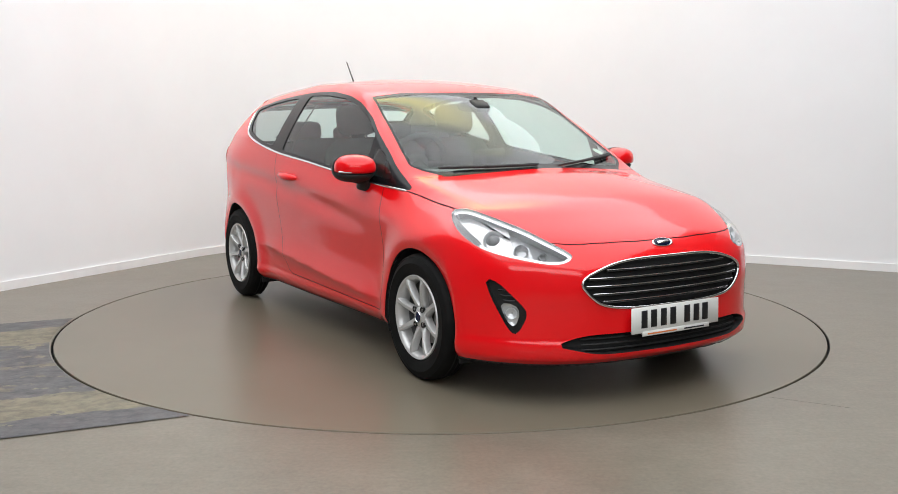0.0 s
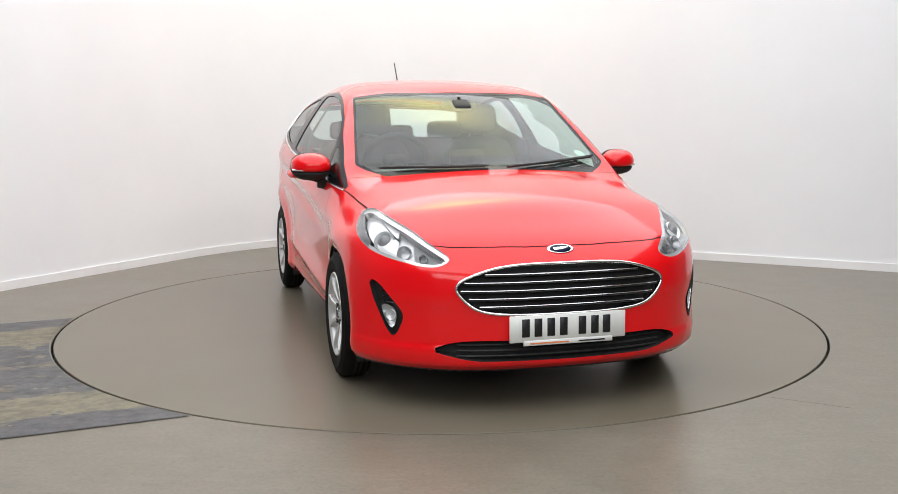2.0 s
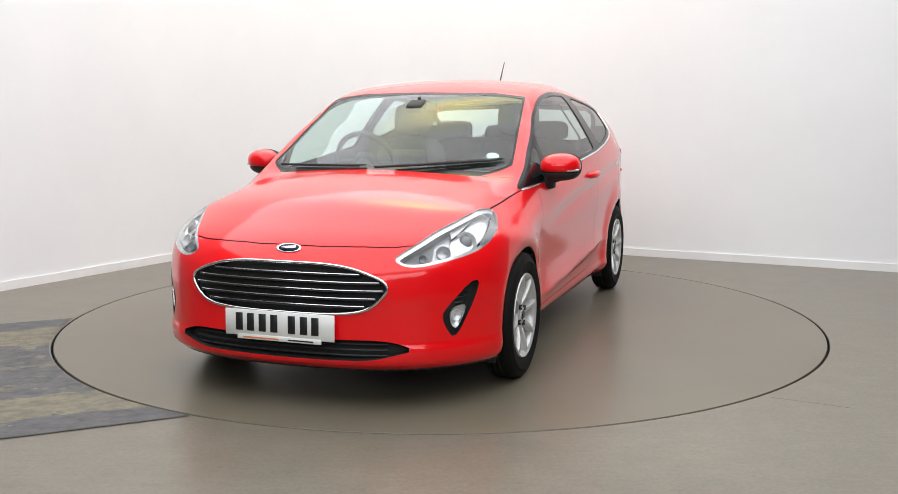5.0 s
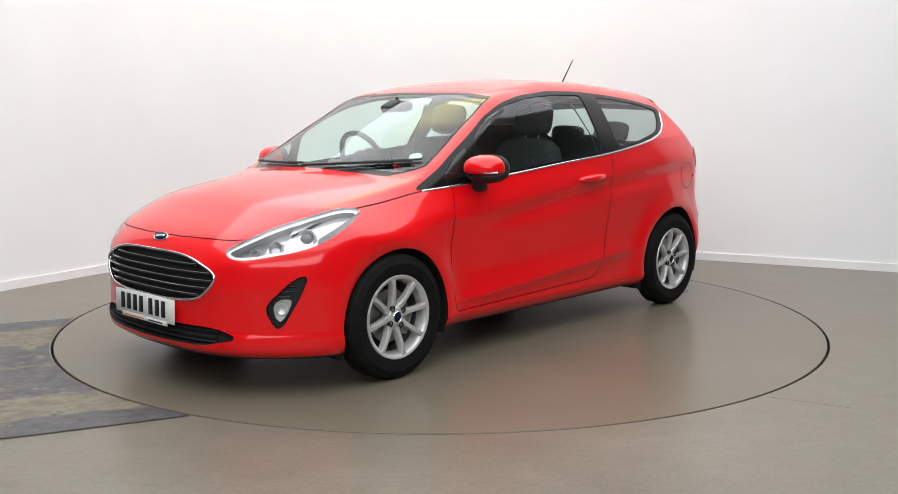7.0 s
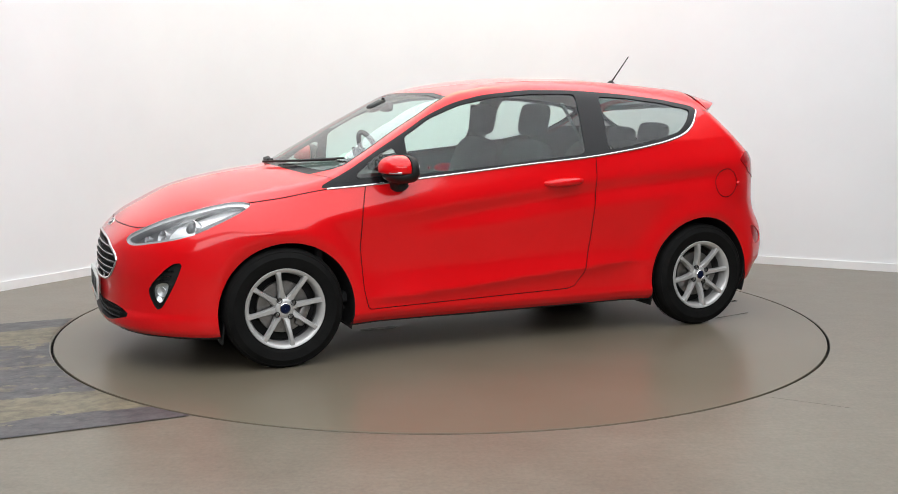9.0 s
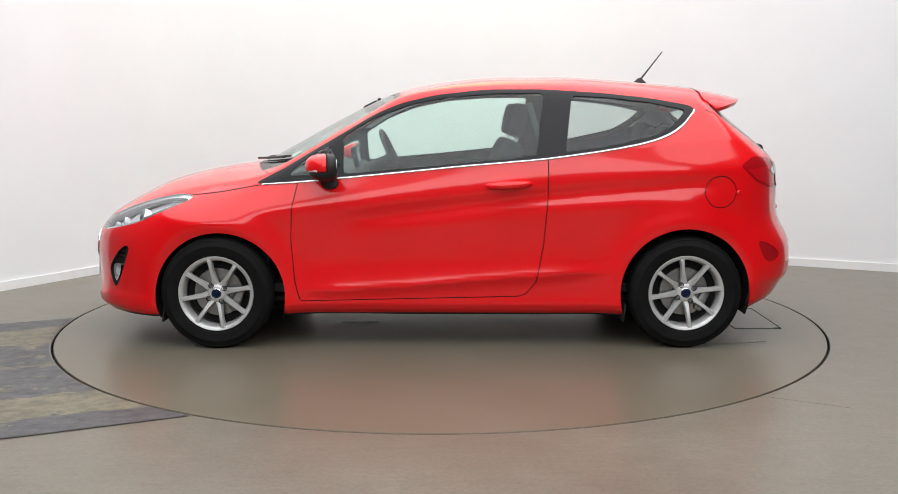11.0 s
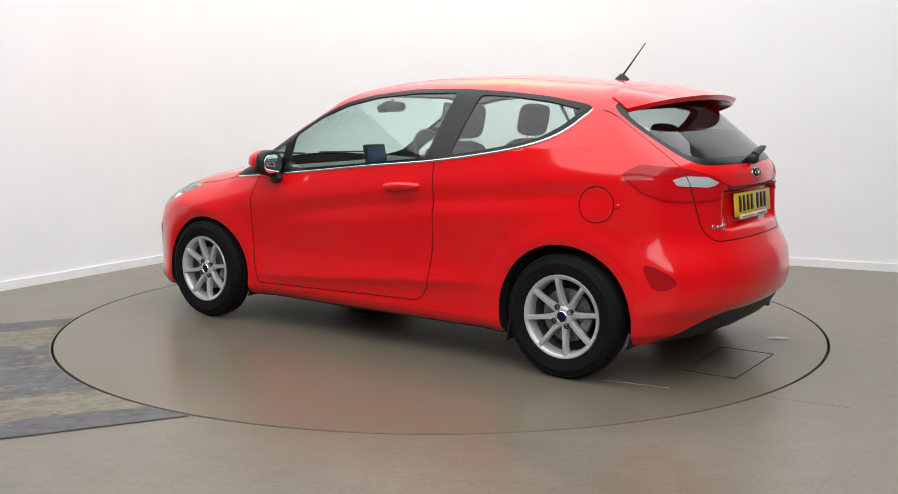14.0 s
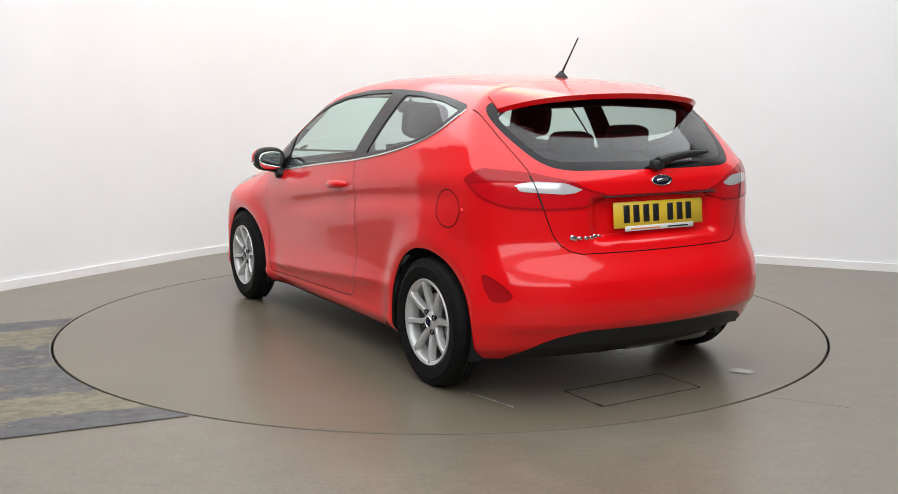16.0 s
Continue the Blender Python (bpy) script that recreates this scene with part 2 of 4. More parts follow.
# worn strips beside the turntable, where paint has come off
def worn_material(grey_a, grey_b, ochre_a, ochre_b, start, seed):
    """Flaked paint over bare floor in streaks along x: patches of grey and ochre, start shifts the share of grey."""
    m = material("worn_floor", (0.15, 0.14, 0.12), 0.45)
    t = m.node_tree
    b = t.nodes["Principled BSDF"]
    co = t.nodes.new("ShaderNodeTexCoord")

    def noise_at(scale, stretch, detail=8, rough=0.65, shift=0.0):
        mp = t.nodes.new("ShaderNodeMapping")
        mp.inputs["Scale"].default_value = stretch
        mp.inputs["Location"].default_value = (seed + shift, seed * 2.3, 0)
        n = t.nodes.new("ShaderNodeTexNoise")
        n.inputs["Scale"].default_value, n.inputs["Detail"].default_value, n.inputs["Roughness"].default_value = scale, detail, rough
        t.links.new(co.outputs["Object"], mp.inputs["Vector"])
        t.links.new(mp.outputs[0], n.inputs["Vector"])
        return n

    def ramp(n, c0, c1, p0, p1):
        r = t.nodes.new("ShaderNodeValToRGB")
        r.color_ramp.elements[0].position, r.color_ramp.elements[1].position = p0, p1
        r.color_ramp.elements[0].color, r.color_ramp.elements[1].color = (*c0, 1), (*c1, 1)
        t.links.new(n.outputs["Fac"], r.inputs[0])
        return r

    grey = ramp(noise_at(9.0, (1, 1.5, 1), 10, 0.74), grey_a, grey_b, 0.36, 0.66)
    ochre = ramp(noise_at(8.0, (1, 1.5, 1), 10, 0.74, shift=4.0), ochre_a, ochre_b, 0.34, 0.60)
    mask = ramp(noise_at(4.5, (1, 1.6, 1), 12, 0.74, 9.0), (0, 0, 0), (1, 1, 1), start - 0.02, start + 0.02)
    mix = t.nodes.new("ShaderNodeMix")
    mix.data_type = "RGBA"
    t.links.new(mask.outputs[0], mix.inputs["Factor"])
    t.links.new(grey.outputs[0], mix.inputs["A"])
    t.links.new(ochre.outputs[0], mix.inputs["B"])
    t.links.new(mix.outputs["Result"], b.inputs["Base Color"])
    return m


GREY_A, GREY_B, OCHRE_A, OCHRE_B = (0.022, 0.021, 0.025), (0.115, 0.112, 0.112), (0.065, 0.057, 0.036), (0.20, 0.175, 0.112)
ALONG, ACROSS = Vector((0.918, 0.396, 0.0)), Vector((-0.396, 0.918, 0.0))
STRIP = Matrix(((0.918, -0.396, 0, -1.71), (0.396, 0.918, 0, -2.29), (0, 0, 1, 0), (0, 0, 0, 1)))


def edge_line(u, k, ragged):
    """A ragged line between two strips."""
    if not ragged:
        return 0.0
    return ragged * (noise.noise(Vector((u * 1.3, k * 7.1, 0.3))) + 0.6 * noise.noise(Vector((u * 5.0, k * 3.1, 1.3))) + 0.35 * noise.noise(Vector((u * 17.0, k * 2.1, 2.3))))


def worn_strip(v0, v1, k, rag0, rag1):
    """A strip of floor along the band, ending at the turntable's rim."""
    bm = bmesh.new()
    steps = 240
    rows = []
    inv = STRIP.inverted()
    c = inv @ Vector((0, 0, 0))
    for j in range(25):
        row = []
        for i in range(steps + 1):
            u = -4.2 + 6.4 * i / steps
            lo, hi = v0 + edge_line(u, k, rag0), v1 + edge_line(u, k + 1, rag1)
            row.append((u, lo + (hi - lo) * j / 24))
        rows.append(row)
    made = {}

    def vert(p, key):
        if key not in made:
            # stop at the rim
            u, v = p
            r = DISC_R + 0.013
            dv = v - c.y
            if abs(dv) < r:
                u = min(u, c.x - math.sqrt(r * r - dv * dv))
            else:
                u = min(u, c.x)
            made[key] = bm.verts.new((u, v, 0.004))
        return made[key]

    for j in range(24):
        for i in range(steps):
            u, v = rows[j][i]
            dv = v - c.y
            stop = c.x - math.sqrt(max((DISC_R + 0.013) ** 2 - dv * dv, 0))
            if u < stop - 0.003:
                q = [vert(rows[j][i], (j, i)), vert(rows[j][i + 1], (j, i + 1)), vert(rows[j + 1][i + 1], (j + 1, i + 1)), vert(rows[j + 1][i], (j + 1, i))]
                bm.faces.new(q)
    return bm


for v0, v1, k, r0, r1, start, lb in ((0.0, 0.20, 0, 0.0, 0.06, 0.62, "dark grey strip of floor with worn flaking paint"),
                                     (0.20, 0.55, 1, 0.06, 0.07, 0.39, "ochre strip of worn bare floor"),
                                     (0.55, 1.62, 2, 0.07, 0.06, 0.57, "broad dark grey strip of scuffed floor"),
                                     (1.62, 2.02, 3, 0.06, 0.03, 0.40, "ochre strip of worn bare floor"),
                                     (2.02, 2.27, 4, 0.03, 0.0, 0.70, "dark grey strip of floor with worn flaking paint")):
    strip_ob = tagged(part("worn_floor_strip", worn_strip(v0, v1, k, r0, r1), worn_material(GREY_A, GREY_B, OCHRE_A, OCHRE_B, start, 1.7 * k)), lb, "floor", "worn floor strips", "structure")
    strip_ob.matrix_world = STRIP

# ---- the turntable ----
turntable = tagged(new("turntable"), "round flush turntable disc painted grey-beige with a dark rim gap", "turntable")
disc_bm = bmesh.new()
rim = [[disc_bm.verts.new((r * math.cos(2 * math.pi * i / 160), r * math.sin(2 * math.pi * i / 160), z)) for i in range(160)]
       for r, z in ((DISC_R - 0.009, -0.04), (DISC_R - 0.009, -0.003), (DISC_R - 0.011, 0.0))]
for a, b in zip(rim, rim[1:]):
    for i in range(160):
        disc_bm.faces.new((a[i], a[(i + 1) % 160], b[(i + 1) % 160], b[i]))
disc_bm.faces.new(rim[-1])
part("disc", disc_bm, DISC, turntable)

# ---- car body as a smooth solid: x runs back from the nose, y to the sides, z up ----
OX, OY = -2.0143, -0.0056


def curve(*pts):
    """A smooth curve through (x, y) pairs, without overshoot."""
    xs, ys = np.array([p[0] for p in pts], float), np.array([p[1] for p in pts], float)
    h, d = np.diff(xs), np.diff(ys) / np.diff(xs)
    m = np.zeros(len(xs))
    m[0], m[-1] = d[0], d[-1]
    same = d[:-1] * d[1:] > 0
    w1, w2 = 2 * h[1:] + h[:-1], h[1:] + 2 * h[:-1]
    safe0, safe1 = np.where(same, d[:-1], 1), np.where(same, d[1:], 1)
    m[1:-1] = np.where(same, (w1 + w2) / (w1 / safe0 + w2 / safe1), 0)

    def f(x):
        x = np.asarray(x, float)
        i = np.clip(np.searchsorted(xs, x) - 1, 0, len(h) - 1)
        t = np.clip((x - xs[i]) / h[i], -0.5, 1.5)
        return ((2 * t ** 3 - 3 * t ** 2 + 1) * ys[i] + (t ** 3 - 2 * t ** 2 + t) * h[i] * m[i]
                + (-2 * t ** 3 + 3 * t ** 2) * ys[i + 1] + (t ** 3 - t ** 2) * h[i] * m[i + 1])
    return f


def smax(a, b, k):
    return np.maximum(a, b) + np.maximum(k - np.abs(a - b), 0) ** 2 / (4 * k)


PLAN = curve((-0.1, .74), (.2, .815), (.45, .842), (.8, .853), (1.3, .843), (2.0, .852), (2.6, .860), (3.2, .857), (3.4, .846), (3.6, .818), (3.9, .77), (4.15, .72))
BELT_W = curve((-.1, .70), (.5, .74), (1.0, .758), (1.3, .785), (2.0, .820), (2.6, .836), (3.1, .820), (3.5, .772), (3.8, .705), (4.1, .64))
BELT_Z = curve((-.1, .80), (.6, .83), (1.0, .87), (1.5, .91), (2.1, .968), (2.57, 1.01), (2.87, 1.05), (3.2, 1.09), (4.1, 1.12))
ROOF_W = curve((.0, .58), (1.2, .58), (1.7, .585), (2.3, .600), (3.0, .582), (3.5, .55), (4.0, .53))
CENTRE = curve((-.15, .42), (-.02, .56), (.05, .652), (.14, .722), (.31, .815), (.47, .875), (.65, .918), (.81, .945), (.94, .962), (1.10, 1.038),
               (1.43, 1.216), (1.74, 1.360), (1.9, 1.404), (2.1, 1.434), (2.4, 1.454), (2.7, 1.454), (3.0, 1.437), (3.3, 1.412), (3.55, 1.382), (3.75, 1.35), (4.2, 1.27))
CROWN = curve((-.1, .12), (.4, .17), (.9, .13), (1.2, .04), (1.7, .06), (2.0, .11), (3.0, .12), (3.7, .10))
BOW = curve((-.1, .0), (.5, .05), (.9, .28), (1.2, .34), (1.6, .30), (1.9, .10), (2.3, 0.), (4, 0.))
NOSE = curve((.0, .10), (.17, .065), (.21, .015), (.26, .008), (.30, .02), (.40, .022), (.48, .018), (.58, .03), (.64, .055), (.70, .10), (.80, .26), (1.2, .75))
TAIL = curve((.0, 3.70), (.19, 3.86), (.25, 3.955), (.32, 4.0), (.37, 4.035), (.45, 4.045), (.53, 4.035), (.58, 4.015), (.63, 3.988), (.67, 3.970), (.72, 3.957), (.85, 3.95),
             (.95, 3.94), (1.00, 3.915), (1.06, 3.855), (1.25, 3.63), (1.37, 3.50), (1.6, 3.25))
SIDE = curve((.10, .14), (.18, .085), (.205, .058), (.24, .044), (.27, .047), (.34, .048), (.44, .047), (.55, .037), (.68, .019), (.80, .004), (.90, .0), (1.6, .0))
CREASE = curve((.9, .70), (1.3, .735), (1.8, .80), (2.4, .87), (3.0, .925), (3.6, .96), (4.1, .97))
LOWCREASE = curve((1.2, .298), (1.8, .336), (2.3, .376), (2.8, .412))
AXLES = ((.83, .285), (3.323, .29))


def fill(x, a, b):
    s = np.clip((x - a) / (b - a), 0, 1)
    return s * s * (3 - 2 * s)


def body_field(p):
    """Negative inside the closed car body."""
    x, y, z = p[..., 0], np.abs(p[..., 1]), p[..., 2]
    mid = fill(x, 1.15, 1.5) * (1 - fill(x, 2.6, 3.1))
    front = 1 - fill(x, .35, .7)
    rear = fill(x, 3.45, 3.75)
    inset = SIDE(z) * (1 - .75 * np.maximum(front, rear))
    dl = z - LOWCREASE(np.clip(x, 1.2, 2.8))
    inset = inset - mid * .026 * np.exp(-(np.sqrt(dl * dl + 1e-4) - .01) / np.where(dl < 0, .035, .09))
    cz = CREASE(np.clip(x, .9, 4.1))
    along = fill(x, 1.25, 1.9) * (1 - fill(x, 3.3, 3.7))
    d = z - cz
    inset = inset + along * .017 * np.exp(-((d + .075) / .055) ** 2)
    low = PLAN(x) - inset
    for ax, az in AXLES:
        r = np.hypot(x - ax, z - az)
        low = low + .028 * np.exp(-((r - .37) / .085) ** 2) * (z > az - .2)
    bz, bw = BELT_Z(x), BELT_W(x)
    s = (z - bz) / np.maximum(1.37 - bz, .2)
    up = bw + (ROOF_W(x) - bw) * s + .013 * (1 - (2 * np.clip(s, 0, 1.1) - 1) ** 2)
    lean = np.clip((PLAN(x) - bw) / np.maximum(bz - cz, .06), .12, .9)
    up = np.where(s < 0, bw + lean * np.minimum(bz - z, .3), up)
    side = y - (-smax(-low, -up, .022))
    xs = x - BOW(x) * y * y
    top = (z - (CENTRE(xs) - CROWN(x) * y * y)) * .93
    nose = (NOSE(z) + .15 * y ** 2 + .65 * y ** 4 - x) * .95
    tail = (x - (TAIL(z) - .20 * y ** 2 - .30 * y ** 4)) * .93
    dent = (1 - fill(y, .31, .40)) * fill(z, .69, .73) * (1 - fill(z, .875, .90))
    tail = tail + .034 * dent
    f = smax(side, top, .05 + .07 * (1 - fill(x, .8, 1.2)) + .05 * fill(x, 1.9, 2.3))
    f = smax(f, nose, .09)
    f = smax(f, tail, .10 - .05 * fill(z, .9, 1.1))
    return np.maximum(f, .17 - z + .02 * fill(x, 3.0, 3.9))


def gradient(p, e=.002):
    g = np.stack([body_field(p + e * np.eye(3)[i]) - body_field(p - e * np.eye(3)[i]) for i in range(3)], -1)
    return g / np.maximum(np.linalg.norm(g, axis=-1, keepdims=True), 1e-9), np.linalg.norm(g, axis=-1) / (2 * e)


def skin(step=.019):
    """The body's surface as vertices and triangles (surface nets, then drawn on to the field)."""
    ax = [np.arange(-.04, 4.14, step), np.arange(-.95 + step / 2, .95, step), np.arange(.12, 1.52, step)]
    grid = np.stack(np.meshgrid(*ax, indexing="ij"), -1)
    f = body_field(grid)
    inside = f < 0
    n = np.array(f.shape) - 1
    count, total = np.zeros(n, int), np.zeros((*n, 3))
    for dim in range(3):
        others = [d for d in range(3) if d != dim]
        for a in (0, 1):
            for b in (0, 1):
                s0 = [slice(0, n[d]) for d in range(3)]
                s0[others[0]], s0[others[1]] = slice(a, n[others[0]] + a), slice(b, n[others[1]] + b)
                s1 = list(s0)
                s1[dim] = slice(1, n[dim] + 1)
                f0, f1 = f[tuple(s0)], f[tuple(s1)]
                cross = (f0 < 0) != (f1 < 0)
                t = np.where(cross, f0 / np.where(cross, f0 - f1, 1), 0)[..., None]
                total += np.where(cross[..., None], grid[tuple(s0)] * (1 - t) + grid[tuple(s1)] * t, 0)
                count += cross
    used = count > 0
    index = np.full(n, -1)
    index[used] = np.arange(used.sum())
    v = total[used] / count[used][:, None]
    quads = []
    for dim in range(3):
        o1, o2 = (dim + 1) % 3, (dim + 2) % 3
        core = [slice(1, n[d]) for d in range(3)]
        core[dim] = slice(0, n[dim])
        nxt = list(core)
        nxt[dim] = slice(1, n[dim] + 1)
        a, b = inside[tuple(core)], inside[tuple(nxt)]
        ids = np.argwhere(a != b)
        flip = a[a != b]
        base = ids + np.array([1 if d != dim else 0 for d in range(3)])
        e1, e2 = np.eye(3, dtype=int)[o1], np.eye(3, dtype=int)[o2]
        get = lambda q: index[q[:, 0], q[:, 1], q[:, 2]]
        q = np.stack([get(base - e1 - e2), get(base - e2), get(base), get(base - e1)], 1)
        q[~flip] = q[~flip][:, ::-1]
        quads.append(q)
    q = np.concatenate(quads)
    for _ in range(4):
        g, size = gradient(v)
        v = v - g * (body_field(v) / np.maximum(size, .4))[:, None]
    return v, np.concatenate([q[:, [0, 1, 2]], q[:, [0, 2, 3]]])


def cut(v, tri, f):
    """Splits triangles along f = 0. Gives the vertices, the triangles inside (f < 0) and those outside."""
    s = f < 0
    inn = s[tri].sum(1)
    mixed = tri[(inn == 1) | (inn == 2)]
    if len(mixed) == 0:
        return v, tri[inn == 3], tri[inn == 0]
    lone_in = s[mixed].sum(1) == 1
    odd = np.where(lone_in[:, None], s[mixed], ~s[mixed]).argmax(1)
    r = np.arange(len(mixed))
    a, b, c = mixed[r, odd], mixed[r, (odd + 1) % 3], mixed[r, (odd + 2) % 3]
    edges = np.sort(np.concatenate([np.stack([a, b], 1), np.stack([a, c], 1)]), 1)
    uniq, inv = np.unique(edges, axis=0, return_inverse=True)
    inv = inv.reshape(-1)
    t = (f[uniq[:, 0]] / (f[uniq[:, 0]] - f[uniq[:, 1]]))[:, None]
    newv = v[uniq[:, 0]] * (1 - t) + v[uniq[:, 1]] * t
    ab, ac = len(v) + inv[:len(mixed)], len(v) + inv[len(mixed):]
    tip = np.stack([a, ab, ac], 1)
    rest = np.concatenate([np.stack([ab, b, c], 1), np.stack([ab, c, ac], 1)])
    li2 = np.concatenate([lone_in, lone_in])
    inside = np.concatenate([tri[inn == 3], tip[lone_in], rest[~li2]])
    outside = np.concatenate([tri[inn == 0], tip[~lone_in], rest[li2]])
    return np.concatenate([v, newv]), inside, outside


def rounded(poly, n=3, r=.03):
    """A closed outline with its corners rounded over about r."""
    p = np.array(poly, float)
    for _ in range(n):
        q = np.roll(p, -1, 0)
        k = np.minimum(.25, r / np.maximum(np.linalg.norm(q - p, axis=1), 1e-9))[:, None]
        p = np.stack([p + (q - p) * k, q - (q - p) * k], 1).reshape(-1, 2)
        r *= .5
    return p


def inside_of(pts, poly):
    """Signed distance to an outline, negative inside."""
    best, odd = np.full(len(pts), 1e9), np.zeros(len(pts), bool)
    for a, b in zip(poly, np.roll(poly, -1, 0)):
        d, w = b - a, pts - a
        t = np.clip((w @ d) / max(d @ d, 1e-12), 0, 1)
        best = np.minimum(best, ((w - t[:, None] * d) ** 2).sum(1))
        hit = ((a[1] > pts[:, 1]) != (b[1] > pts[:, 1]))
        with np.errstate(divide="ignore", invalid="ignore"):
            odd ^= hit & (pts[:, 0] < d[0] * (pts[:, 1] - a[1]) / d[1] + a[0])
    return np.where(odd, -1, 1) * np.sqrt(best)


def shell(name, v, tri, mat, parent, lift=0.0, label="", inward=False):
    """Triangles of the body surface as a mesh with true surface normals, moved by lift along them."""
    ids, inv = np.unique(tri, return_inverse=True)
    p = v[ids]
    n, _ = gradient(p)
    me = bpy.data.meshes.new(name)
    faces = inv.reshape(-1, 3)
    me.from_pydata((p + n * lift + np.array([OX, OY, 0])).tolist(), [], (faces[:, ::-1] if inward else faces).tolist())
    me.polygons.foreach_set("use_smooth", [True] * len(me.polygons))
    me.normals_split_custom_set_from_vertices((-n if inward else n).tolist())
    return part(name, me, mat, parent, label)


# a warm round lamp set in the ceiling, brightest at its middle
def glow(name, colour, strength):
    m = bpy.data.materials.new(name)
    m.use_nodes = True
    t = m.node_tree
    t.nodes.clear()
    out, em = t.nodes.new("ShaderNodeOutputMaterial"), t.nodes.new("ShaderNodeEmission")
    co, gr = t.nodes.new("ShaderNodeTexCoord"), t.nodes.new("ShaderNodeTexGradient")
    gr.gradient_type = "SPHERICAL"
    mp, mu = t.nodes.new("ShaderNodeMapping"), t.nodes.new("ShaderNodeMath")
    mp.inputs["Scale"].default_value = (0.70, 1.30, 1)
    mu.operation, mu.inputs[1].default_value, mu.inputs[2].default_value = "MULTIPLY_ADD", strength, 2.4
    ra = t.nodes.new("ShaderNodeValToRGB")
    ra.color_ramp.elements[0].color, ra.color_ramp.elements[1].color = (0.93, 0.97, 0.92, 1), (*colour, 1)
    t.links.new(gr.outputs["Fac"], ra.inputs[0])
    t.links.new(ra.outputs[0], em.inputs[0])
    for a, b in ((co.outputs["Object"], mp.inputs["Vector"]), (mp.outputs[0], gr.inputs["Vector"]), (gr.outputs["Fac"], mu.inputs[0]), (mu.outputs[0], em.inputs[1]), (em.outputs[0], out.inputs[0])):
        t.links.new(a, b)
    return m


bm = lathe([(.001, 0), (1.0, 0), (1.0, .03)], 48, "Z")
bmesh.ops.scale(bm, vec=(1.38, .74, 1), verts=bm.verts)
lamp_disc = tagged(part("ceiling_light", bm, glow("warm_diffuser", (1.0, .90, .40), 3.6)), "warm oval ceiling light with a soft diffuser", "light")
lamp_disc.location = (0.0, 1.6, 3.90)

car = tagged(new("car"), "bright red three-door hatchback with silver alloy wheels, parked on the turntable", "car")

V, TRI = skin()
XZ = lambda v: v[:, [0, 2]]
YZ = lambda v: np.stack([np.abs(v[:, 1]), v[:, 2]], 1)
XY = lambda v: np.stack([v[:, 0], np.abs(v[:, 1])], 1)
NOSE_S = lambda v: np.stack([(v[:, 0] + np.abs(v[:, 1])) / math.sqrt(2), v[:, 2]], 1)
TAIL_S = lambda v: np.stack([(v[:, 0] - np.abs(v[:, 1])) / math.sqrt(2), v[:, 2]], 1)


def region(tri, view, poly, where=None, grow=0.0):
    """Cuts tri along an outline seen in a view; gives the triangles inside and outside it."""
    global V
    f = inside_of(view(V), poly) - grow
    if where is not None:
        f = np.where(where(V), f, .5)
    V, a, b = cut(V, tri, f)
    return a, b


def split_by(tri, field, gap=.0022):
    """Parts tri along field = 0 with a narrow open joint."""
    global V
    V, a, b = cut(V, tri, field(V) - gap)
    V, a, _ = cut(V, a, field(V) + gap)
    return a, b


def seam(tri, view, poly, where=None, gap=.0022):
    """Parts tri along an outline with a narrow open joint."""
    a, b = region(tri, view, poly, where, gap)
    a, _ = region(a, view, poly, where, -gap)
    return a, b


def circle(cx, cy, r, n=48):
    return np.array([(cx + r * math.cos(2 * math.pi * i / n), cy + r * math.sin(2 * math.pi * i / n)) for i in range(n)])


# outlines of the openings
SIDE_GLASS = rounded([(1.02, .872), (1.30, .892), (1.51, .912), (1.82, .942), (2.12, .972), (2.57, 1.012), (2.87, 1.052), (3.07, 1.088), (3.20, 1.125), (3.29, 1.175), (3.37, 1.25),
                      (3.375, 1.282), (3.14, 1.325), (2.89, 1.352), (2.58, 1.372), (2.27, 1.372), (1.99, 1.342), (1.81, 1.300), (1.66, 1.236), (1.52, 1.152), (1.33, 1.042), (1.20, .962)], 2)
VENT = rounded([(1.20, .915), (1.44, .935), (1.455, 1.085), (1.34, 1.03)], 2)
DOOR_GLASS = rounded([(1.51, .93), (1.505, 1.125), (1.66, 1.22), (1.85, 1.29), (2.05, 1.33), (2.3, 1.35), (2.575, 1.352), (2.525, 1.024), (2.1, .982)], 2, .012)
QUARTER = rounded([(2.675, 1.043), (2.725, 1.338), (2.9, 1.33), (3.14, 1.302), (3.33, 1.262), (3.26, 1.19), (3.17, 1.135), (3.05, 1.105), (2.87, 1.068)], 2, .012)
CHROME_SIDE = np.array([(1.075, .80), (3.50, .95), (3.50, 1.24), (3.40, 1.275), (3.28, 1.22), (3.0, 1.2), (2.0, 1.1), (1.3, .97), (1.12, .90), (1.075, .876)])
SCREEN_OUT = np.array([(-.6, .90), (.48, .90), (.57, .94), (.64, .962), (.680, .985), (.582, 1.335), (.40, 1.358), (-.6, 1.372)])
REAR_OUT = rounded([(-.6, 1.0), (.46, 1.005), (.55, 1.03), (.61, 1.12), (.645, 1.235), (.60, 1.30), (-.6, 1.345)], 2)
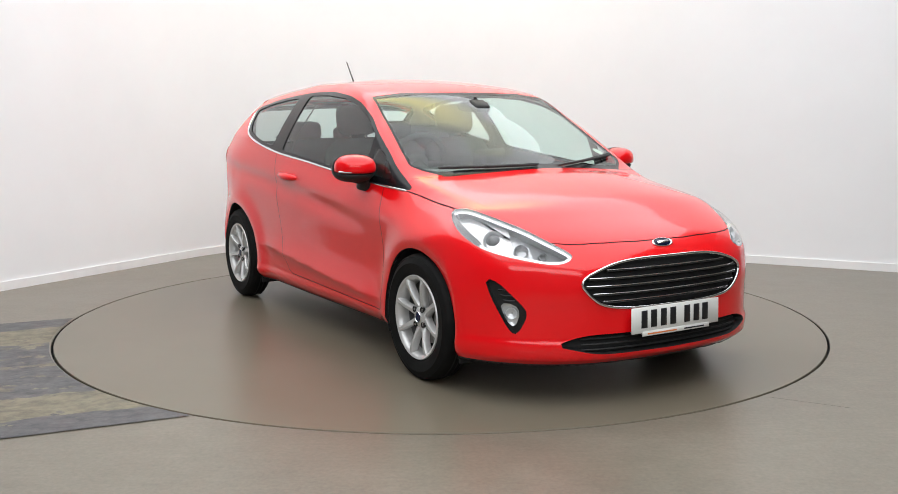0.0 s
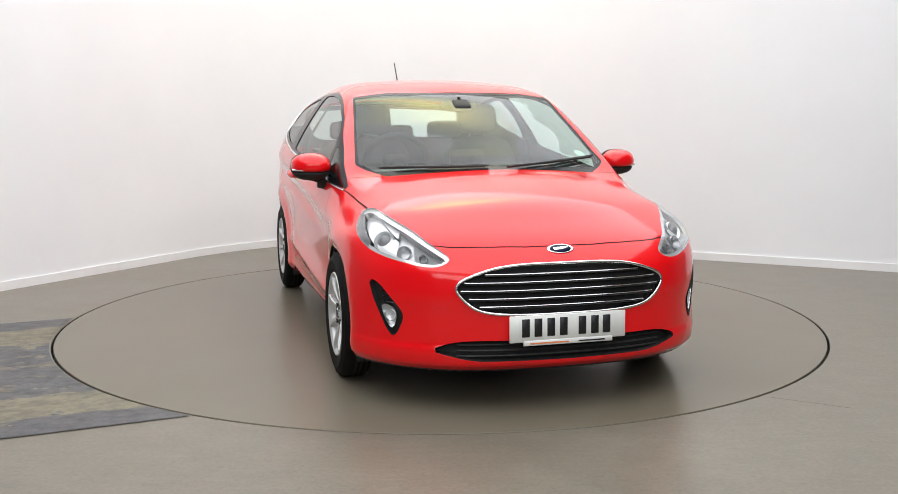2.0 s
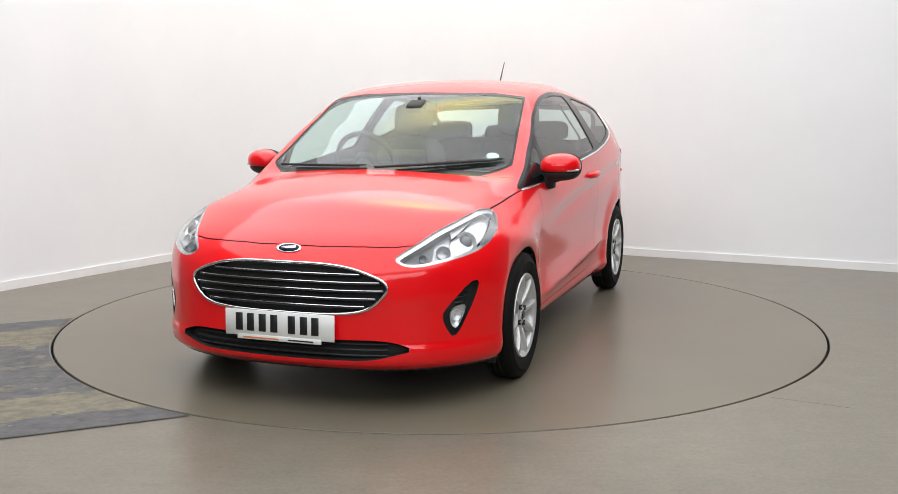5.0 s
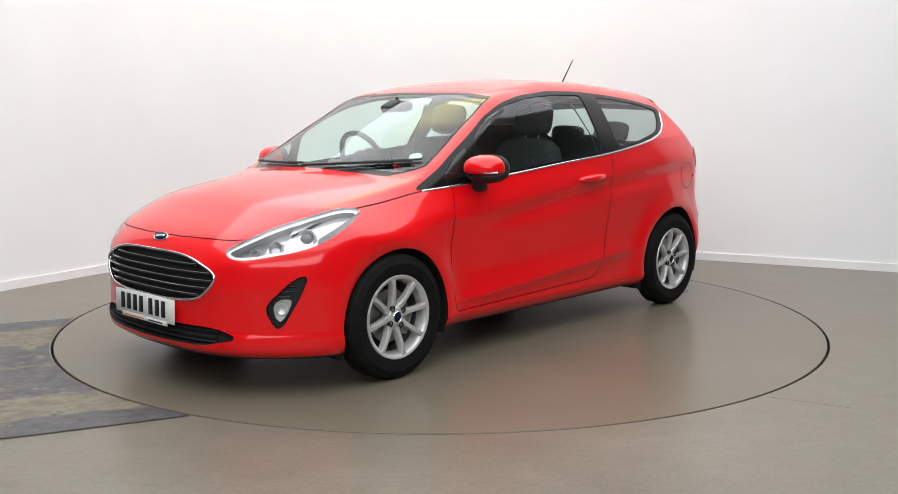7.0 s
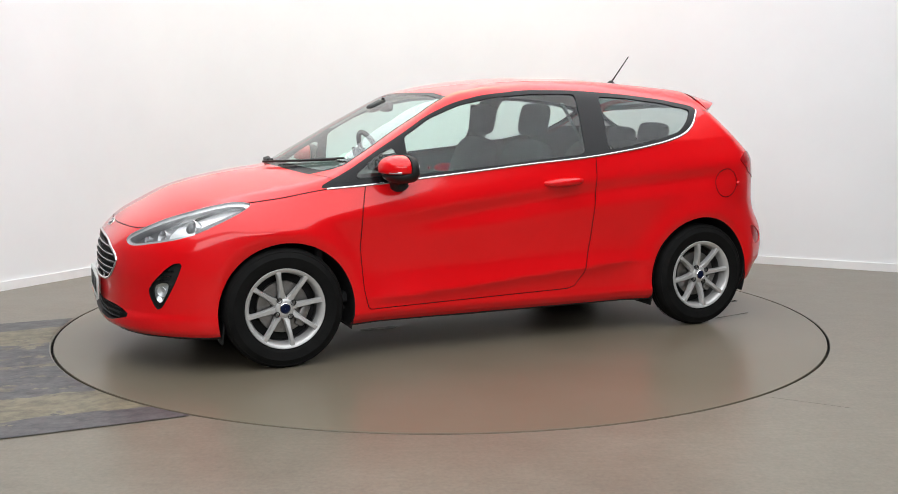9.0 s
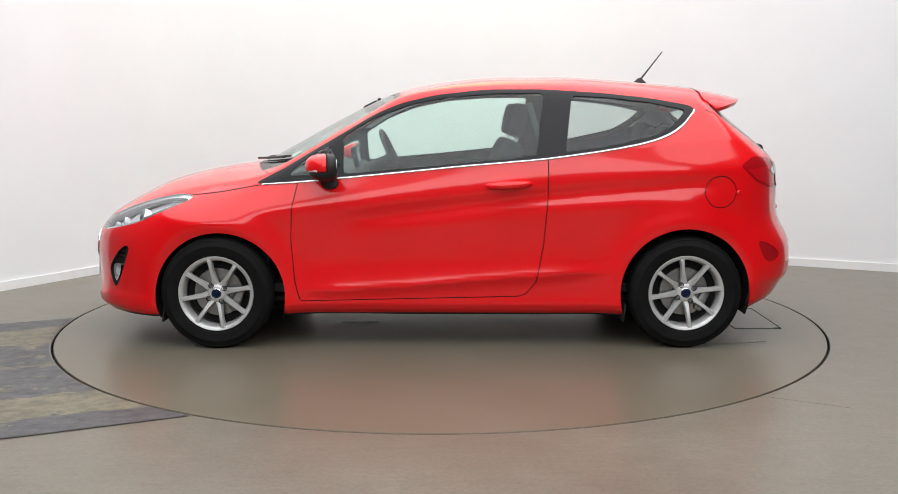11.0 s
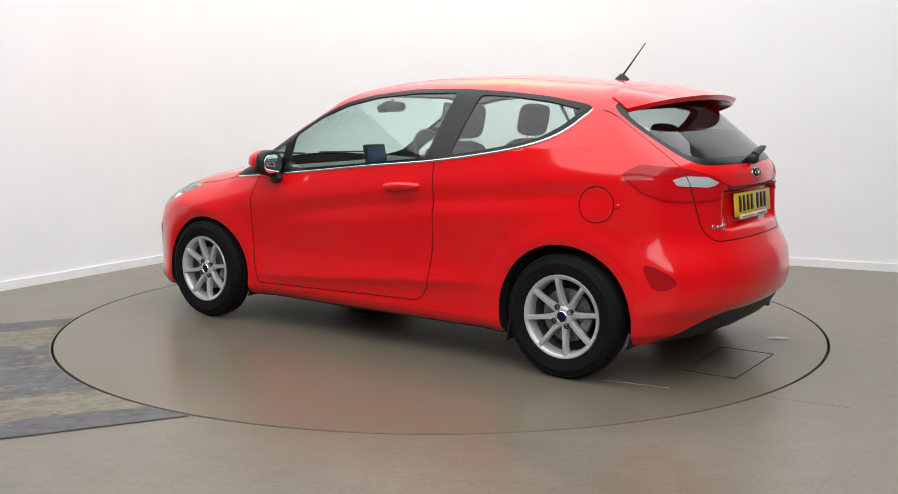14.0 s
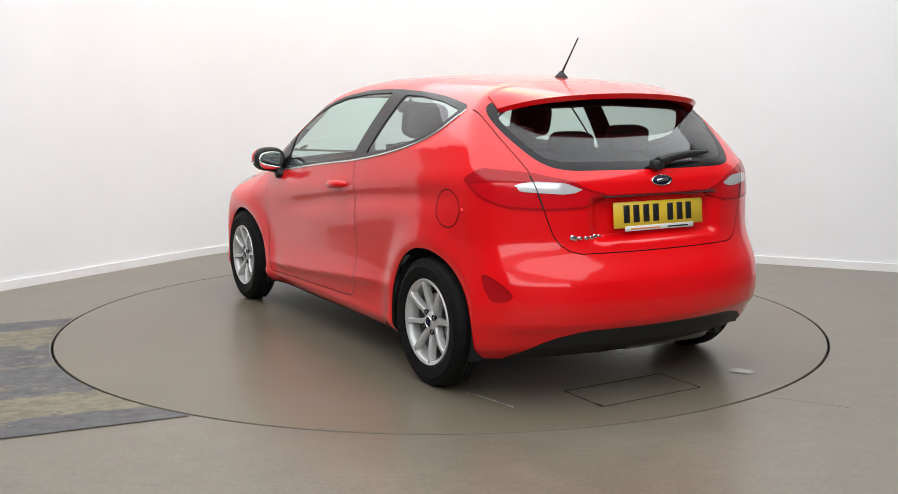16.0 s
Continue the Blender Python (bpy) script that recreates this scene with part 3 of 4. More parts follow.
HEAD = rounded([(.426, .646), (.485, .678), (.644, .746), (.83, .80), (.936, .822), (1.012, .812), (1.012, .787), (.964, .739), (.857, .678), (.75, .648), (.525, .612), (.458, .617)], 2)
TAILLAMP = rounded([(1.965, .972), (2.05, 1.018), (2.255, 1.000), (2.43, .962), (2.50, .925), (2.585, .902), (2.487, .848), (2.34, .842), (2.17, .852), (2.055, .890)], 2, .014)
GRILLE = rounded([(-.6, .626), (.20, .624), (.34, .606), (.485, .548), (.43, .47), (.36, .428), (.20, .416), (-.6, .414)], 2)
INTAKE = rounded([(-.6, .308), (.42, .312), (.50, .30), (.575, .268), (.40, .226), (-.6, .218)], 1)
FOG = rounded([(.805, .548), (.745, .538), (.625, .43), (.612, .395), (.655, .312), (.69, .322), (.745, .415), (.775, .47)], 1)
REFLECTOR = rounded([(2.05, .578), (2.12, .562), (2.215, .50), (2.20, .468), (2.12, .452), (2.09, .475)], 2)
DIFFUSER = rounded([(-.6, .335), (.42, .335), (.56, .30), (.66, .235), (.72, .1), (-.6, .1)], 1)
HOOD = np.array([(.118, -.3), (.118, .0), (.122, .15), (.140, .30), (.160, .40), (.182, .47), (.25, .60), (.38, .75), (.60, .95), (1.3, .95), (1.3, -.3)])
DOOR = np.array([(1.275, 1.02), (1.272, .90), (1.24, .76), (1.228, .58), (1.245, .36), (1.268, .262), (1.285, .252), (2.43, .278), (2.475, .29), (2.53, .36), (2.565, .55), (2.585, .80), (2.585, 1.05), (2.585, 1.3), (2.0, 1.25), (1.5, 1.1), (1.275, .95)])
HATCH = rounded([(-.6, .657), (.46, .657), (.53, .71), (.575, .85), (.60, .96), (.625, 1.05), (.655, 1.18), (.66, 1.32), (.56, 1.44), (-.6, 1.47)], 1)
BUMPER = np.array([(-.3, -.2), (.66, -.2), (.61, .50), (.53, .70), (.1, 1.1), (-.3, 1.1)])

rest = TRI
_, rest = region(rest, XZ, circle(.848, .278, .345), lambda v: np.abs(v[:, 1]) > .5)
_, rest = region(rest, XZ, circle(3.32, .297, .345), lambda v: np.abs(v[:, 1]) > .5)
V, under, rest = cut(V, rest, V[:, 2] - .182)
side_in, rest = region(rest, XZ, SIDE_GLASS)
ring, rest = region(rest, XZ, SIDE_GLASS, None, .007)
chrome, ring = region(ring, XZ, CHROME_SIDE)
rest = np.concatenate([rest, ring])
vent, side_in = region(side_in, XZ, VENT)
doorglass, side_in = region(side_in, XZ, DOOR_GLASS)
quarter, side_frame = region(side_in, XZ, QUARTER)
front_of = lambda v: (v[:, 0] < 2.0) & (v[:, 2] > .90)
COWL = lambda v: .950 + .28 * v[:, 1] ** 2 - v[:, 0]
V, screen, rest = cut(V, rest, np.where(front_of(V), np.maximum(inside_of(YZ(V), SCREEN_OUT), COWL(V)), .5))
V, screen, screen_band = cut(V, screen, np.maximum(inside_of(YZ(V), SCREEN_OUT) + .012, COWL(V) + .05))
behind = lambda v: (v[:, 0] > 3.3) & (v[:, 2] > .9)
rearglass, rest = region(rest, YZ, REAR_OUT, behind)
rearglass, rear_band = region(rearglass, YZ, REAR_OUT, behind, -.035)
head, rest = region(rest, NOSE_S, HEAD, lambda v: (v[:, 0] < 1.0) & (v[:, 2] > .5))
taill, rest = region(rest, TAIL_S, TAILLAMP, lambda v: (v[:, 0] > 3.2) & (v[:, 2] > .7))
fore = lambda v: v[:, 0] < .35
grille, rest = region(rest, YZ, GRILLE, fore)
grille, grille_ring = region(grille, YZ, GRILLE, fore, -.0055)
intake, rest = region(rest, YZ, INTAKE, fore)
fog, rest = region(rest, NOSE_S, FOG, lambda v: (v[:, 0] < .6) & (v[:, 2] < .65))
aft = lambda v: v[:, 0] > 3.55
reflector, rest = region(rest, TAIL_S, REFLECTOR, aft)
diffuser, rest = region(rest, YZ, DIFFUSER, lambda v: v[:, 0] > 3.7)
solid = rest
HOOD_EDGE = curve((-.1, .3), (.22, .58), (.32, .66), (.45, .735), (.56, .785), (.66, .808), (.85, .832), (1.04, .866), (1.3, .9))


def hood_field(v):
    f = np.maximum(np.maximum(inside_of(XY(v), HOOD), HOOD_EDGE(v[:, 0]) - v[:, 2]), -.006 - COWL(v))
    return np.where(v[:, 2] > .58, f, .5)


hood, rest = split_by(rest, hood_field)
door, rest = seam(rest, XZ, DOOR, lambda v: np.abs(v[:, 1]) > .5)
fuel, rest = seam(rest, XZ, circle(3.49, .835, .083), lambda v: (v[:, 1] < -.5))
hatch, rest = seam(rest, YZ, HATCH, lambda v: v[:, 0] > 3.42)
bumper, rest = region(rest, XZ, BUMPER)


def sides(tri):
    """Left-hand (y < 0) and right-hand triangles."""
    c = V[tri].mean(1)[:, 1] < 0
    return tri[c], tri[~c]


def rims(name, tri, lo, hi, mat, parent):
    """The wall round the edge of a region, from one depth to another."""
    e = np.concatenate([tri[:, [0, 1]], tri[:, [1, 2]], tri[:, [2, 0]]])
    key = np.sort(e, 1)
    u, first, cnt = np.unique(key, axis=0, return_index=True, return_counts=True)
    edge = e[first[cnt == 1]]
    ids, inv = np.unique(edge, return_inverse=True)
    inv = inv.reshape(-1, 2)
    n, _ = gradient(V[ids])
    p = V[ids] + np.array([OX, OY, 0])
    k = len(ids)
    me = bpy.data.meshes.new(name)
    me.from_pydata(np.concatenate([p + n * hi, p + n * lo]).tolist(), [], [(a, b, b + k, a + k) for a, b in inv.tolist()])
    return part(name, me, mat, parent)


def cpart(name, bm, mat, parent=None, label=""):
    bmesh.ops.translate(bm, vec=(OX, OY, 0), verts=bm.verts)
    return part(name, bm, mat, parent or car, label)


shell("body", V, rest, RED, car, label="glossy red painted body shell with roof and quarter panels")
bonnet = shell("bonnet", V, hood, RED, car)
front_bumper = shell("front_bumper", V, bumper, RED, car)
tailgate = shell("tailgate", V, hatch, RED, car)
doors = [shell("door", V, t, RED, car) for t in sides(door)]
shell("fuel_flap", V, fuel, RED, car, label="round red fuel filler flap")
shell("underbody", V, under, BLACK, car)
shell("diffuser", V, diffuser, BLACK, car, -.004, "matt black lower bumper panel")
V, ceiling_side, lower_side = cut(V, solid, 1.16 - V[:, 2])
shell("cabin_lining", V, lower_side, LINING, car, -.014, inward=True)
shell("headliner", V, ceiling_side, HEADLINER, car, -.014, inward=True)
shell("gap_backing", V, solid, DARK, car, -.010)
for i, t in enumerate(sides(side_frame)):
    shell("window_frame", V, t, GLOSSBLACK, car, .001)
    shell("window_frame_lining", V, t, LINING, car, -.012, inward=True)
for t in sides(chrome):
    shell("chrome_strip", V, t, CHROME, car, .002, "thin chrome strip under the side windows")
    rims("chrome_strip_edge", t, -.006, .002, CHROME, car)
WAIST = curve((1.075, .872), (1.30, .888), (1.51, .908), (1.82, .938), (2.12, .968), (2.57, 1.008), (2.87, 1.048), (3.07, 1.084), (3.20, 1.121), (3.29, 1.170), (3.365, 1.245))
for s in (-1, 1):
    pts = []
    for x in np.concatenate([np.linspace(1.08, 3.0, 50), np.linspace(3.02, 3.36, 16)]):
        z = float(WAIST(x))
        lo, hi = 0.3, 1.0
        for _ in range(24):
            m = (lo + hi) / 2
            lo, hi = (m, hi) if body_field(np.array([(x, s * m, z)]))[0] < 0 else (lo, m)
        pts.append((x, s * (lo + .001), z))
    cpart("waist_moulding", tube(pts, .0062, 8), CHROME, None, "rounded chrome moulding along the windows' lower edge")
for i, (a, b, c) in enumerate(zip(sides(vent), sides(doorglass), sides(quarter))):
    shell("vent_window", V, a, TINT, doors[i])
    shell("door_window", V, b, GLASS, doors[i], -.003)
    shell("quarter_window", V, c, TINT, car, -.003)
shell("windscreen", V, screen, GLASS, car, -.002)
shell("windscreen_border", V, screen_band, GLOSSBLACK, car, -.001)
shell("windscreen_border_lining", V, screen_band, LINING, car, -.012, inward=True)
shell("rear_window", V, rearglass, TINT, tailgate, -.002)
shell("rear_window_border", V, rear_band, GLOSSBLACK, tailgate, -.001)
shell("rear_border_lining", V, rear_band, LINING, tailgate, -.012, inward=True)


# points on the surface, found along one axis
def find(make, a, b):
    """The crossing of the body's surface between parameters a (outside) and b (inside)."""
    for _ in range(24):
        m = (a + b) / 2
        if body_field(np.array([make(m)]))[0] > 0:
            a = m
        else:
            b = m
    return make((a + b) / 2)


nose_at = lambda y, z: find(lambda x: (x, y, z), -.1, 1.0)
tail_at = lambda y, z: find(lambda x: (x, y, z), 4.2, 3.0)
top_at = lambda x, y: find(lambda z: (x, y, z), 1.6, .5)
side_at = lambda x, z, s=1: find(lambda y: (x, y, z), s * 1.0, 0.0)


def normal_at(p):
    return Vector(gradient(np.array([p]))[0][0])


# headlamps
def lamp_cells(tri):
    """Inner pieces of a headlamp: the bright edge band and, inside it, the core."""
    global V
    f = inside_of(NOSE_S(V), HEAD)
    V, core, edge = cut(V, tri, f + .013)
    return core, edge


for t in sides(head):
    lamp = shell("headlamp", V, t, LENS, car, .001, "clear lens headlamp with a projector and a bright edge strip")
    rims("lamp_wall", t, -.055, 0.0, LAMPGREY, lamp)
    core, edge = lamp_cells(t)
    s = NOSE_S(V)
    V, facet, band = cut(V, edge, np.maximum(.84 - s[:, 0], s[:, 1] - (.705 + .58 * (s[:, 0] - .84))))
    s = NOSE_S(V)
    V, c_dark, c_rest = cut(V, core, s[:, 0] - .60 - .5 * (s[:, 1] - .66))
    s = NOSE_S(V)
    V, c_mid, c_bowl = cut(V, c_rest, s[:, 0] - .685 - .5 * (s[:, 1] - .68))
    s = NOSE_S(V)
    V, c_low, c_bowl = cut(V, c_bowl, np.maximum(.84 - s[:, 0], s[:, 1] - (.705 + .58 * (s[:, 0] - .84))))
    s = NOSE_S(V)
    V, c_brow, c_bowl = cut(V, c_bowl, .725 + .42 * (s[:, 0] - .70) - s[:, 1])
    shell("dark_cell", V, c_dark, LAMPBLACK, lamp, -.045)
    shell("middle_cell", V, c_mid, LAMPGREY, lamp, -.045)
    shell("bright_cell", V, c_bowl, LAMPMID, lamp, -.040)
    shell("lamp_brow", V, c_brow, LAMPGREY, lamp, -.025)
    shell("lower_facet", V, np.concatenate([c_low, facet]), LAMPBLACK, lamp, -.016)
    shell("daylight_strip", V, band, LAMPSILVER, lamp, -.010)
    rims("strip_edge", band, -.045, -.010, LAMPGREY, lamp)
    sg = -1 if V[t].mean((0, 1))[1] < 0 else 1
    for nm, ps, pz, r, mt in (("projector", .775, .708, .044, LAMPSILVER), ("main_reflector", .645, .668, .030, LAMPGREY), ("indicator", .55, .648, .018, LAMPGREY)):
        best = None
        for k in range(90):
            x = ps * math.sqrt(2) - .9 + k * .01
            y = ps * math.sqrt(2) - x
            if 0 < y < .95 and body_field(np.array([(x, y, pz)]))[0] < 0:
                best = (x, y)
                break
        x, y = best if best else (.35, .7)
        p = Vector((x, sg * y, pz))
        n = (normal_at(p) * .5 + Vector((-1, sg * .25, .05)) * .5).normalized()
        turn = n.to_track_quat("Y", "Z").to_matrix().to_4x4()
        bm = lathe([(r * .1, -.02), (r * .55, -.016), (r * .8, -.008), (r * .95, .004), (r, .006), (r * 1.06, .002), (r * 1.06, -.03)], 32)
        bmesh.ops.transform(bm, matrix=Matrix.Translation(p - n * .032) @ turn, verts=bm.verts)
        piece = cpart(nm, bm, mt, lamp)
        if nm == "projector":
            bm = lathe([(.001, .010), (.014, .0085), (.024, .003), (.029, -.006), (.030, -.012)], 28)
            bmesh.ops.transform(bm, matrix=Matrix.Translation(p - n * .028) @ turn, verts=bm.verts)
            cpart("projector_lens", bm, LAMPBLACK, lamp)
    # fin between the cells
    for fs in (.60, .725):
        a = []
        for pz in (.63 + .25 * (fs - .6), .70 + .35 * (fs - .6)):
            x = fs * math.sqrt(2) * .5 - .12
            while x < .7 and body_field(np.array([(x, fs * math.sqrt(2) - x, pz)]))[0] > 0:
                x += .004
            q = Vector((x, sg * (fs * math.sqrt(2) - x), pz))
            a.append(q - normal_at(q) * .03)
        cpart("cell_divider", tube([a[0], (a[0] + a[1]) / 2, a[1]], .009, 6), LAMPSILVER, lamp)

# grille with its chrome surround and slats
grill = shell("grille", V, grille, DARK, front_bumper, -.035, "black grille with thin chrome slats")
shell("chrome_surround", V, grille_ring, CHROME, front_bumper, .003, "chrome surround of the grille")
pts = []
for q in rounded([(-.485, .548), (-.34, .606), (-.20, .624), (.20, .624), (.34, .606), (.485, .548), (.43, .47), (.36, .428), (.20, .416), (-.20, .416), (-.36, .428), (-.43, .47)], 3, .05):
    p = nose_at(q[0], q[1])
    pts.append((p[0] - .002, p[1], p[2]))
cpart("surround_bead", tube(pts + pts[:1], .0065, 8), CHROME, front_bumper)
rims("surround_edge", grille_ring, -.036, .003, CHROME, front_bumper)
for z in (.586, .553, .520, .487, .454):
    half = 0.0
    while inside_of(np.array([(half + .01, z)]), GRILLE)[0] < -.012 and half < .6:
        half += .005
    pts = []
    for i in range(25):
        y = -half + 2 * half * i / 24
        p = nose_at(y, z)
        pts.append((p[0] + .010, p[1], p[2]))
    cpart("slat", tube([(x + .006, y, zz - .007) for x, y, zz in pts], .011, 8, .5), BLACK, grill)
    cpart("slat_edge", tube([(x - .004, y, zz) for x, y, zz in pts], .0020, 6), CHROME, grill)
shell("intake", V, intake, DARK, front_bumper, -.04, "black lower air intake")
rims("intake_wall", intake, -.04, 0.0, BLACK, front_bumper)
for z in (.245, .268, .29):
    pts = [(nose_at(y, z)[0] + .022, y, z) for y in np.linspace(-.46, .46, 21)]
    cpart("intake_bar", tube(pts, .005, 6), BLACK, front_bumper)
for t in sides(fog):
    bez = shell("fog_lamp_bezel", V, t, BLACK, front_bumper, -.022, "black bezel with a small clear fog lamp")
    rims("bezel_wall", t, -.022, .001, BLACK, bez)
    sg = -1 if V[t].mean((0, 1))[1] < 0 else 1
    p = Vector(V[t].mean((0, 1)))
    n = normal_at(p)
    V, lowfog, _ = cut(V, t, np.maximum(inside_of(NOSE_S(V), rounded([(.735, .45), (.66, .44), (.645, .40), (.665, .345), (.69, .35), (.72, .40)], 2)), -.2))
    fl = shell("fog_lamp", V, lowfog, LENS, bez, -.004)
    shell("fog_back", V, lowfog, LAMPSILVER, bez, -.020)
    rims("fog_ring", lowfog, -.022, -.001, CHROME, bez)
    bm = lathe([(.004, .0), (.016, .004), (.024, .012), (.026, .010)], 24)
    q = Vector(V[lowfog].mean((0, 1)))
    n = normal_at(q)
    bmesh.ops.transform(bm, matrix=Matrix.Translation(q - n * .018) @ n.to_track_quat("Y", "Z").to_matrix().to_4x4(), verts=bm.verts)
    cpart("fog_reflector", bm, WHITELENS, bez)
    for k in range(3):
        zz = .455 + .022 * k
        ss = .70 + .012 * k
        x = .1
        while x < .6 and body_field(np.array([(x, ss * math.sqrt(2) - x, zz)]))[0] > 0:
            x += .004
        q = Vector((x, sg * (ss * math.sqrt(2) - x), zz))
        d = Vector((1, sg * -.55, 0)).normalized()
        d = Vector((.75, sg * .65, .0)) - normal_at(q) * Vector((.75, sg * .65, 0)).dot(normal_at(q))
        cpart("bezel_rib", tube([q - d * .03 - normal_at(q) * .014, q + d * .022 - normal_at(q) * .014], .004, 6), GLOSSBLACK, bez)

# tail lamps and rear reflectors
for t in sides(taill):
    lamp = shell("tail_lamp", V, t, REDLENS, car, .003, "red tail lamp with a clear reversing lens")
    rims("tail_lamp_wall", t, -.012, .003, DARKRED, lamp)
    f = inside_of(TAIL_S(V), rounded([(2.185, .948), (2.27, .963), (2.40, .955), (2.485, .920), (2.40, .908), (2.22, .922)], 2, .01))
    V, clear, lens = cut(V, t, f)
    shell("reversing_lens", V, clear, WHITELENS, lamp, .006)
    s = TAIL_S(V)
    V, upper, _ = cut(V, lens, .966 - .10 * np.abs(s[:, 0] - 2.15) - s[:, 1])
    shell("upper_lens", V, upper, DARKRED, lamp, .0042)

    V, _, band = cut(V, t, inside_of(TAIL_S(V), TAILLAMP) + .009)
    shell("lamp_edge", V, band, DARKRED, lamp, .0045)
    sg = -1 if V[t].mean((0, 1))[1] < 0 else 1
    pts = [Vector(tail_at(sg * (.578 + .30 * (z - .86)), z)) for z in np.linspace(.846, .985, 10)]
    cpart("lamp_joint", tube([q + normal_at(q) * .003 for q in pts], .004, 6), DARK, lamp)
for t in sides(reflector):
    shell("reflector", V, t, DARKRED, car, -.005, "dark red reflector in the rear bumper")
    rims("reflector_wall", t, -.008, 0.0, RED, car)


# wheels
LAMPDARK = varied(material("shaded_rim", (0.03, 0.03, 0.03), 0.5, 0.3), (0.022, 0.022, 0.022), (0.04, 0.04, 0.04), 12)


# rim alloy again, its colour darkened for the shade behind the spokes
BARREL = varied(material("shaded_alloy", (0.2, 0.2, 0.2), 0.4, 0.7), (0.16, 0.16, 0.16), (0.26, 0.255, 0.25), 14)


def wheel(m):
    """Tyre, eight-spoke rim, hub cap, nuts and brake; the outer side looks to -y."""
    hub = cpart_at("wheel", lathe([(.170, .02), (.175, -.012), (.180, -.030), (.188, -.038), (.198, -.040), (.201, -.034), (.198, -.02)], 72), ALLOY, m, car, "silver eight-spoke alloy wheel with a black tyre")
    child("rim_barrel", lathe([(.197, -.02), (.184, .0), (.176, .02), (.178, .09), (.197, .10)], 64), BARREL, hub)
    tyre = [(.205, .095), (.235, .105), (.275, .098), (.294, .080), (.2985, .05), (.2995, .03), (.2995, -.005), (.297, -.012), (.2915, -.028), (.283, -.036), (.281, -.0345), (.255, -.046), (.252, -.045), (.222, -.042), (.206, -.037), (.198, -.030)]
    child("tyre", lathe(tyre, 96), RUBBER, hub)
    for g in (.07, .045, .02):
        child("tread_groove", lathe([(.3000, g + .004), (.3004, g), (.3000, g - .004)], 96), DARK, hub)
    spoke = bmesh.new()
    prof = ((.030, .021, -.010), (.055, .0185, -.016), (.080, .0140, -.023), (.115, .0118, -.032), (.150, .0115, -.038), (.174, .0128, -.0395), (.188, .017, -.037))
    rows = []
    for r, w, y in prof:
        rows.append([spoke.verts.new(p) for p in ((-w, y + .034, r), (-w, y + .010, r), (-w * .62, y, r), (w * .62, y, r), (w, y + .010, r), (w, y + .034, r))])
    for a, b in zip(rows, rows[1:]):
        for k in range(5):
            spoke.faces.new((a[k], a[k + 1], b[k + 1], b[k]))
    bmesh.ops.recalc_face_normals(spoke, faces=spoke.faces[:])
    smooth(spoke, 30)
    first = child("spoke", spoke, ALLOY, hub)
    for k in range(1, 8):
        o = new("spoke", first.data)
        o.parent = hub
        o.matrix_basis = pose(0, 0, 0, 0, 45 * k, 0)
    first.matrix_basis = pose(0, 0, 0, 0, 0, 0)
    child("hub", lathe([(.001, -.022), (.034, -.0225), (.044, -.019), (.053, -.008), (.055, .012)], 48), ALLOY, hub)
    child("hub_cap", lathe([(.001, -.030), (.018, -.0295), (.0225, -.026), (.023, -.018)], 40), BLUE, hub, "dark blue hub cap with a silver ring")
    child("hub_ring", lathe([(.0225, -.026), (.0245, -.0285), (.027, -.026), (.027, -.018)], 40), CHROME, hub)
    for k in range(4):
        at = (.050 * math.cos(radians(68 + 90 * k)), 0, .050 * math.sin(radians(68 + 90 * k)))
        # raised near-black ring paints the shaded hole round the nut
        one = lathe([(.0145, -.0245), (.0135, -.0255), (.0115, -.024), (.0115, -.010)], 16)
        bmesh.ops.translate(one, vec=at, verts=one.verts)
        child("nut_shade_ring", one, DARK, hub)
        one = lathe([(.001, -.025), (.0055, -.025), (.0075, -.021), (.0078, -.008)], 6)
        bmesh.ops.translate(one, vec=at, verts=one.verts)
        child("wheel_nut", one, STEEL, hub)
    bm = lathe([(.001, .042), (.060, .042), (.062, .030), (.128, .030), (.130, .036), (.130, .05)], 48)
    child("brake_disc", bm, STEEL, hub)
    child("brake_caliper", box(.05, .05, .12, pose(.105, .035, .02, 0, -12, 0), .012), STEEL, hub)
    child("wheel_back", lathe([(.001, .085), (.19, .085), (.19, .09)], 40), DARK, hub)
    return hub


def cpart_at(name, bm, mat, m, parent, label=""):
    ob = part(name, bm, mat, parent, label)
    ob.matrix_basis = Matrix.Translation((OX, OY, 0)) @ m
    return ob


def child(name, bm, mat, parent, label=""):
    return part(name, bm, mat, parent, label)


first_wheel = wheel(pose(.83, -.815, .2985, 0, 35, 0))
for x, s, a in ((3.323, -1, 37), (.83, 1, 17), (3.323, 1, 33)):
    w = copy_thing(first_wheel, Matrix.Translation((OX, OY, 0)) @ pose(x, .815 * s if x < 2 else .805 * s, .2985, 0, a, 0 if s < 0 else 180))

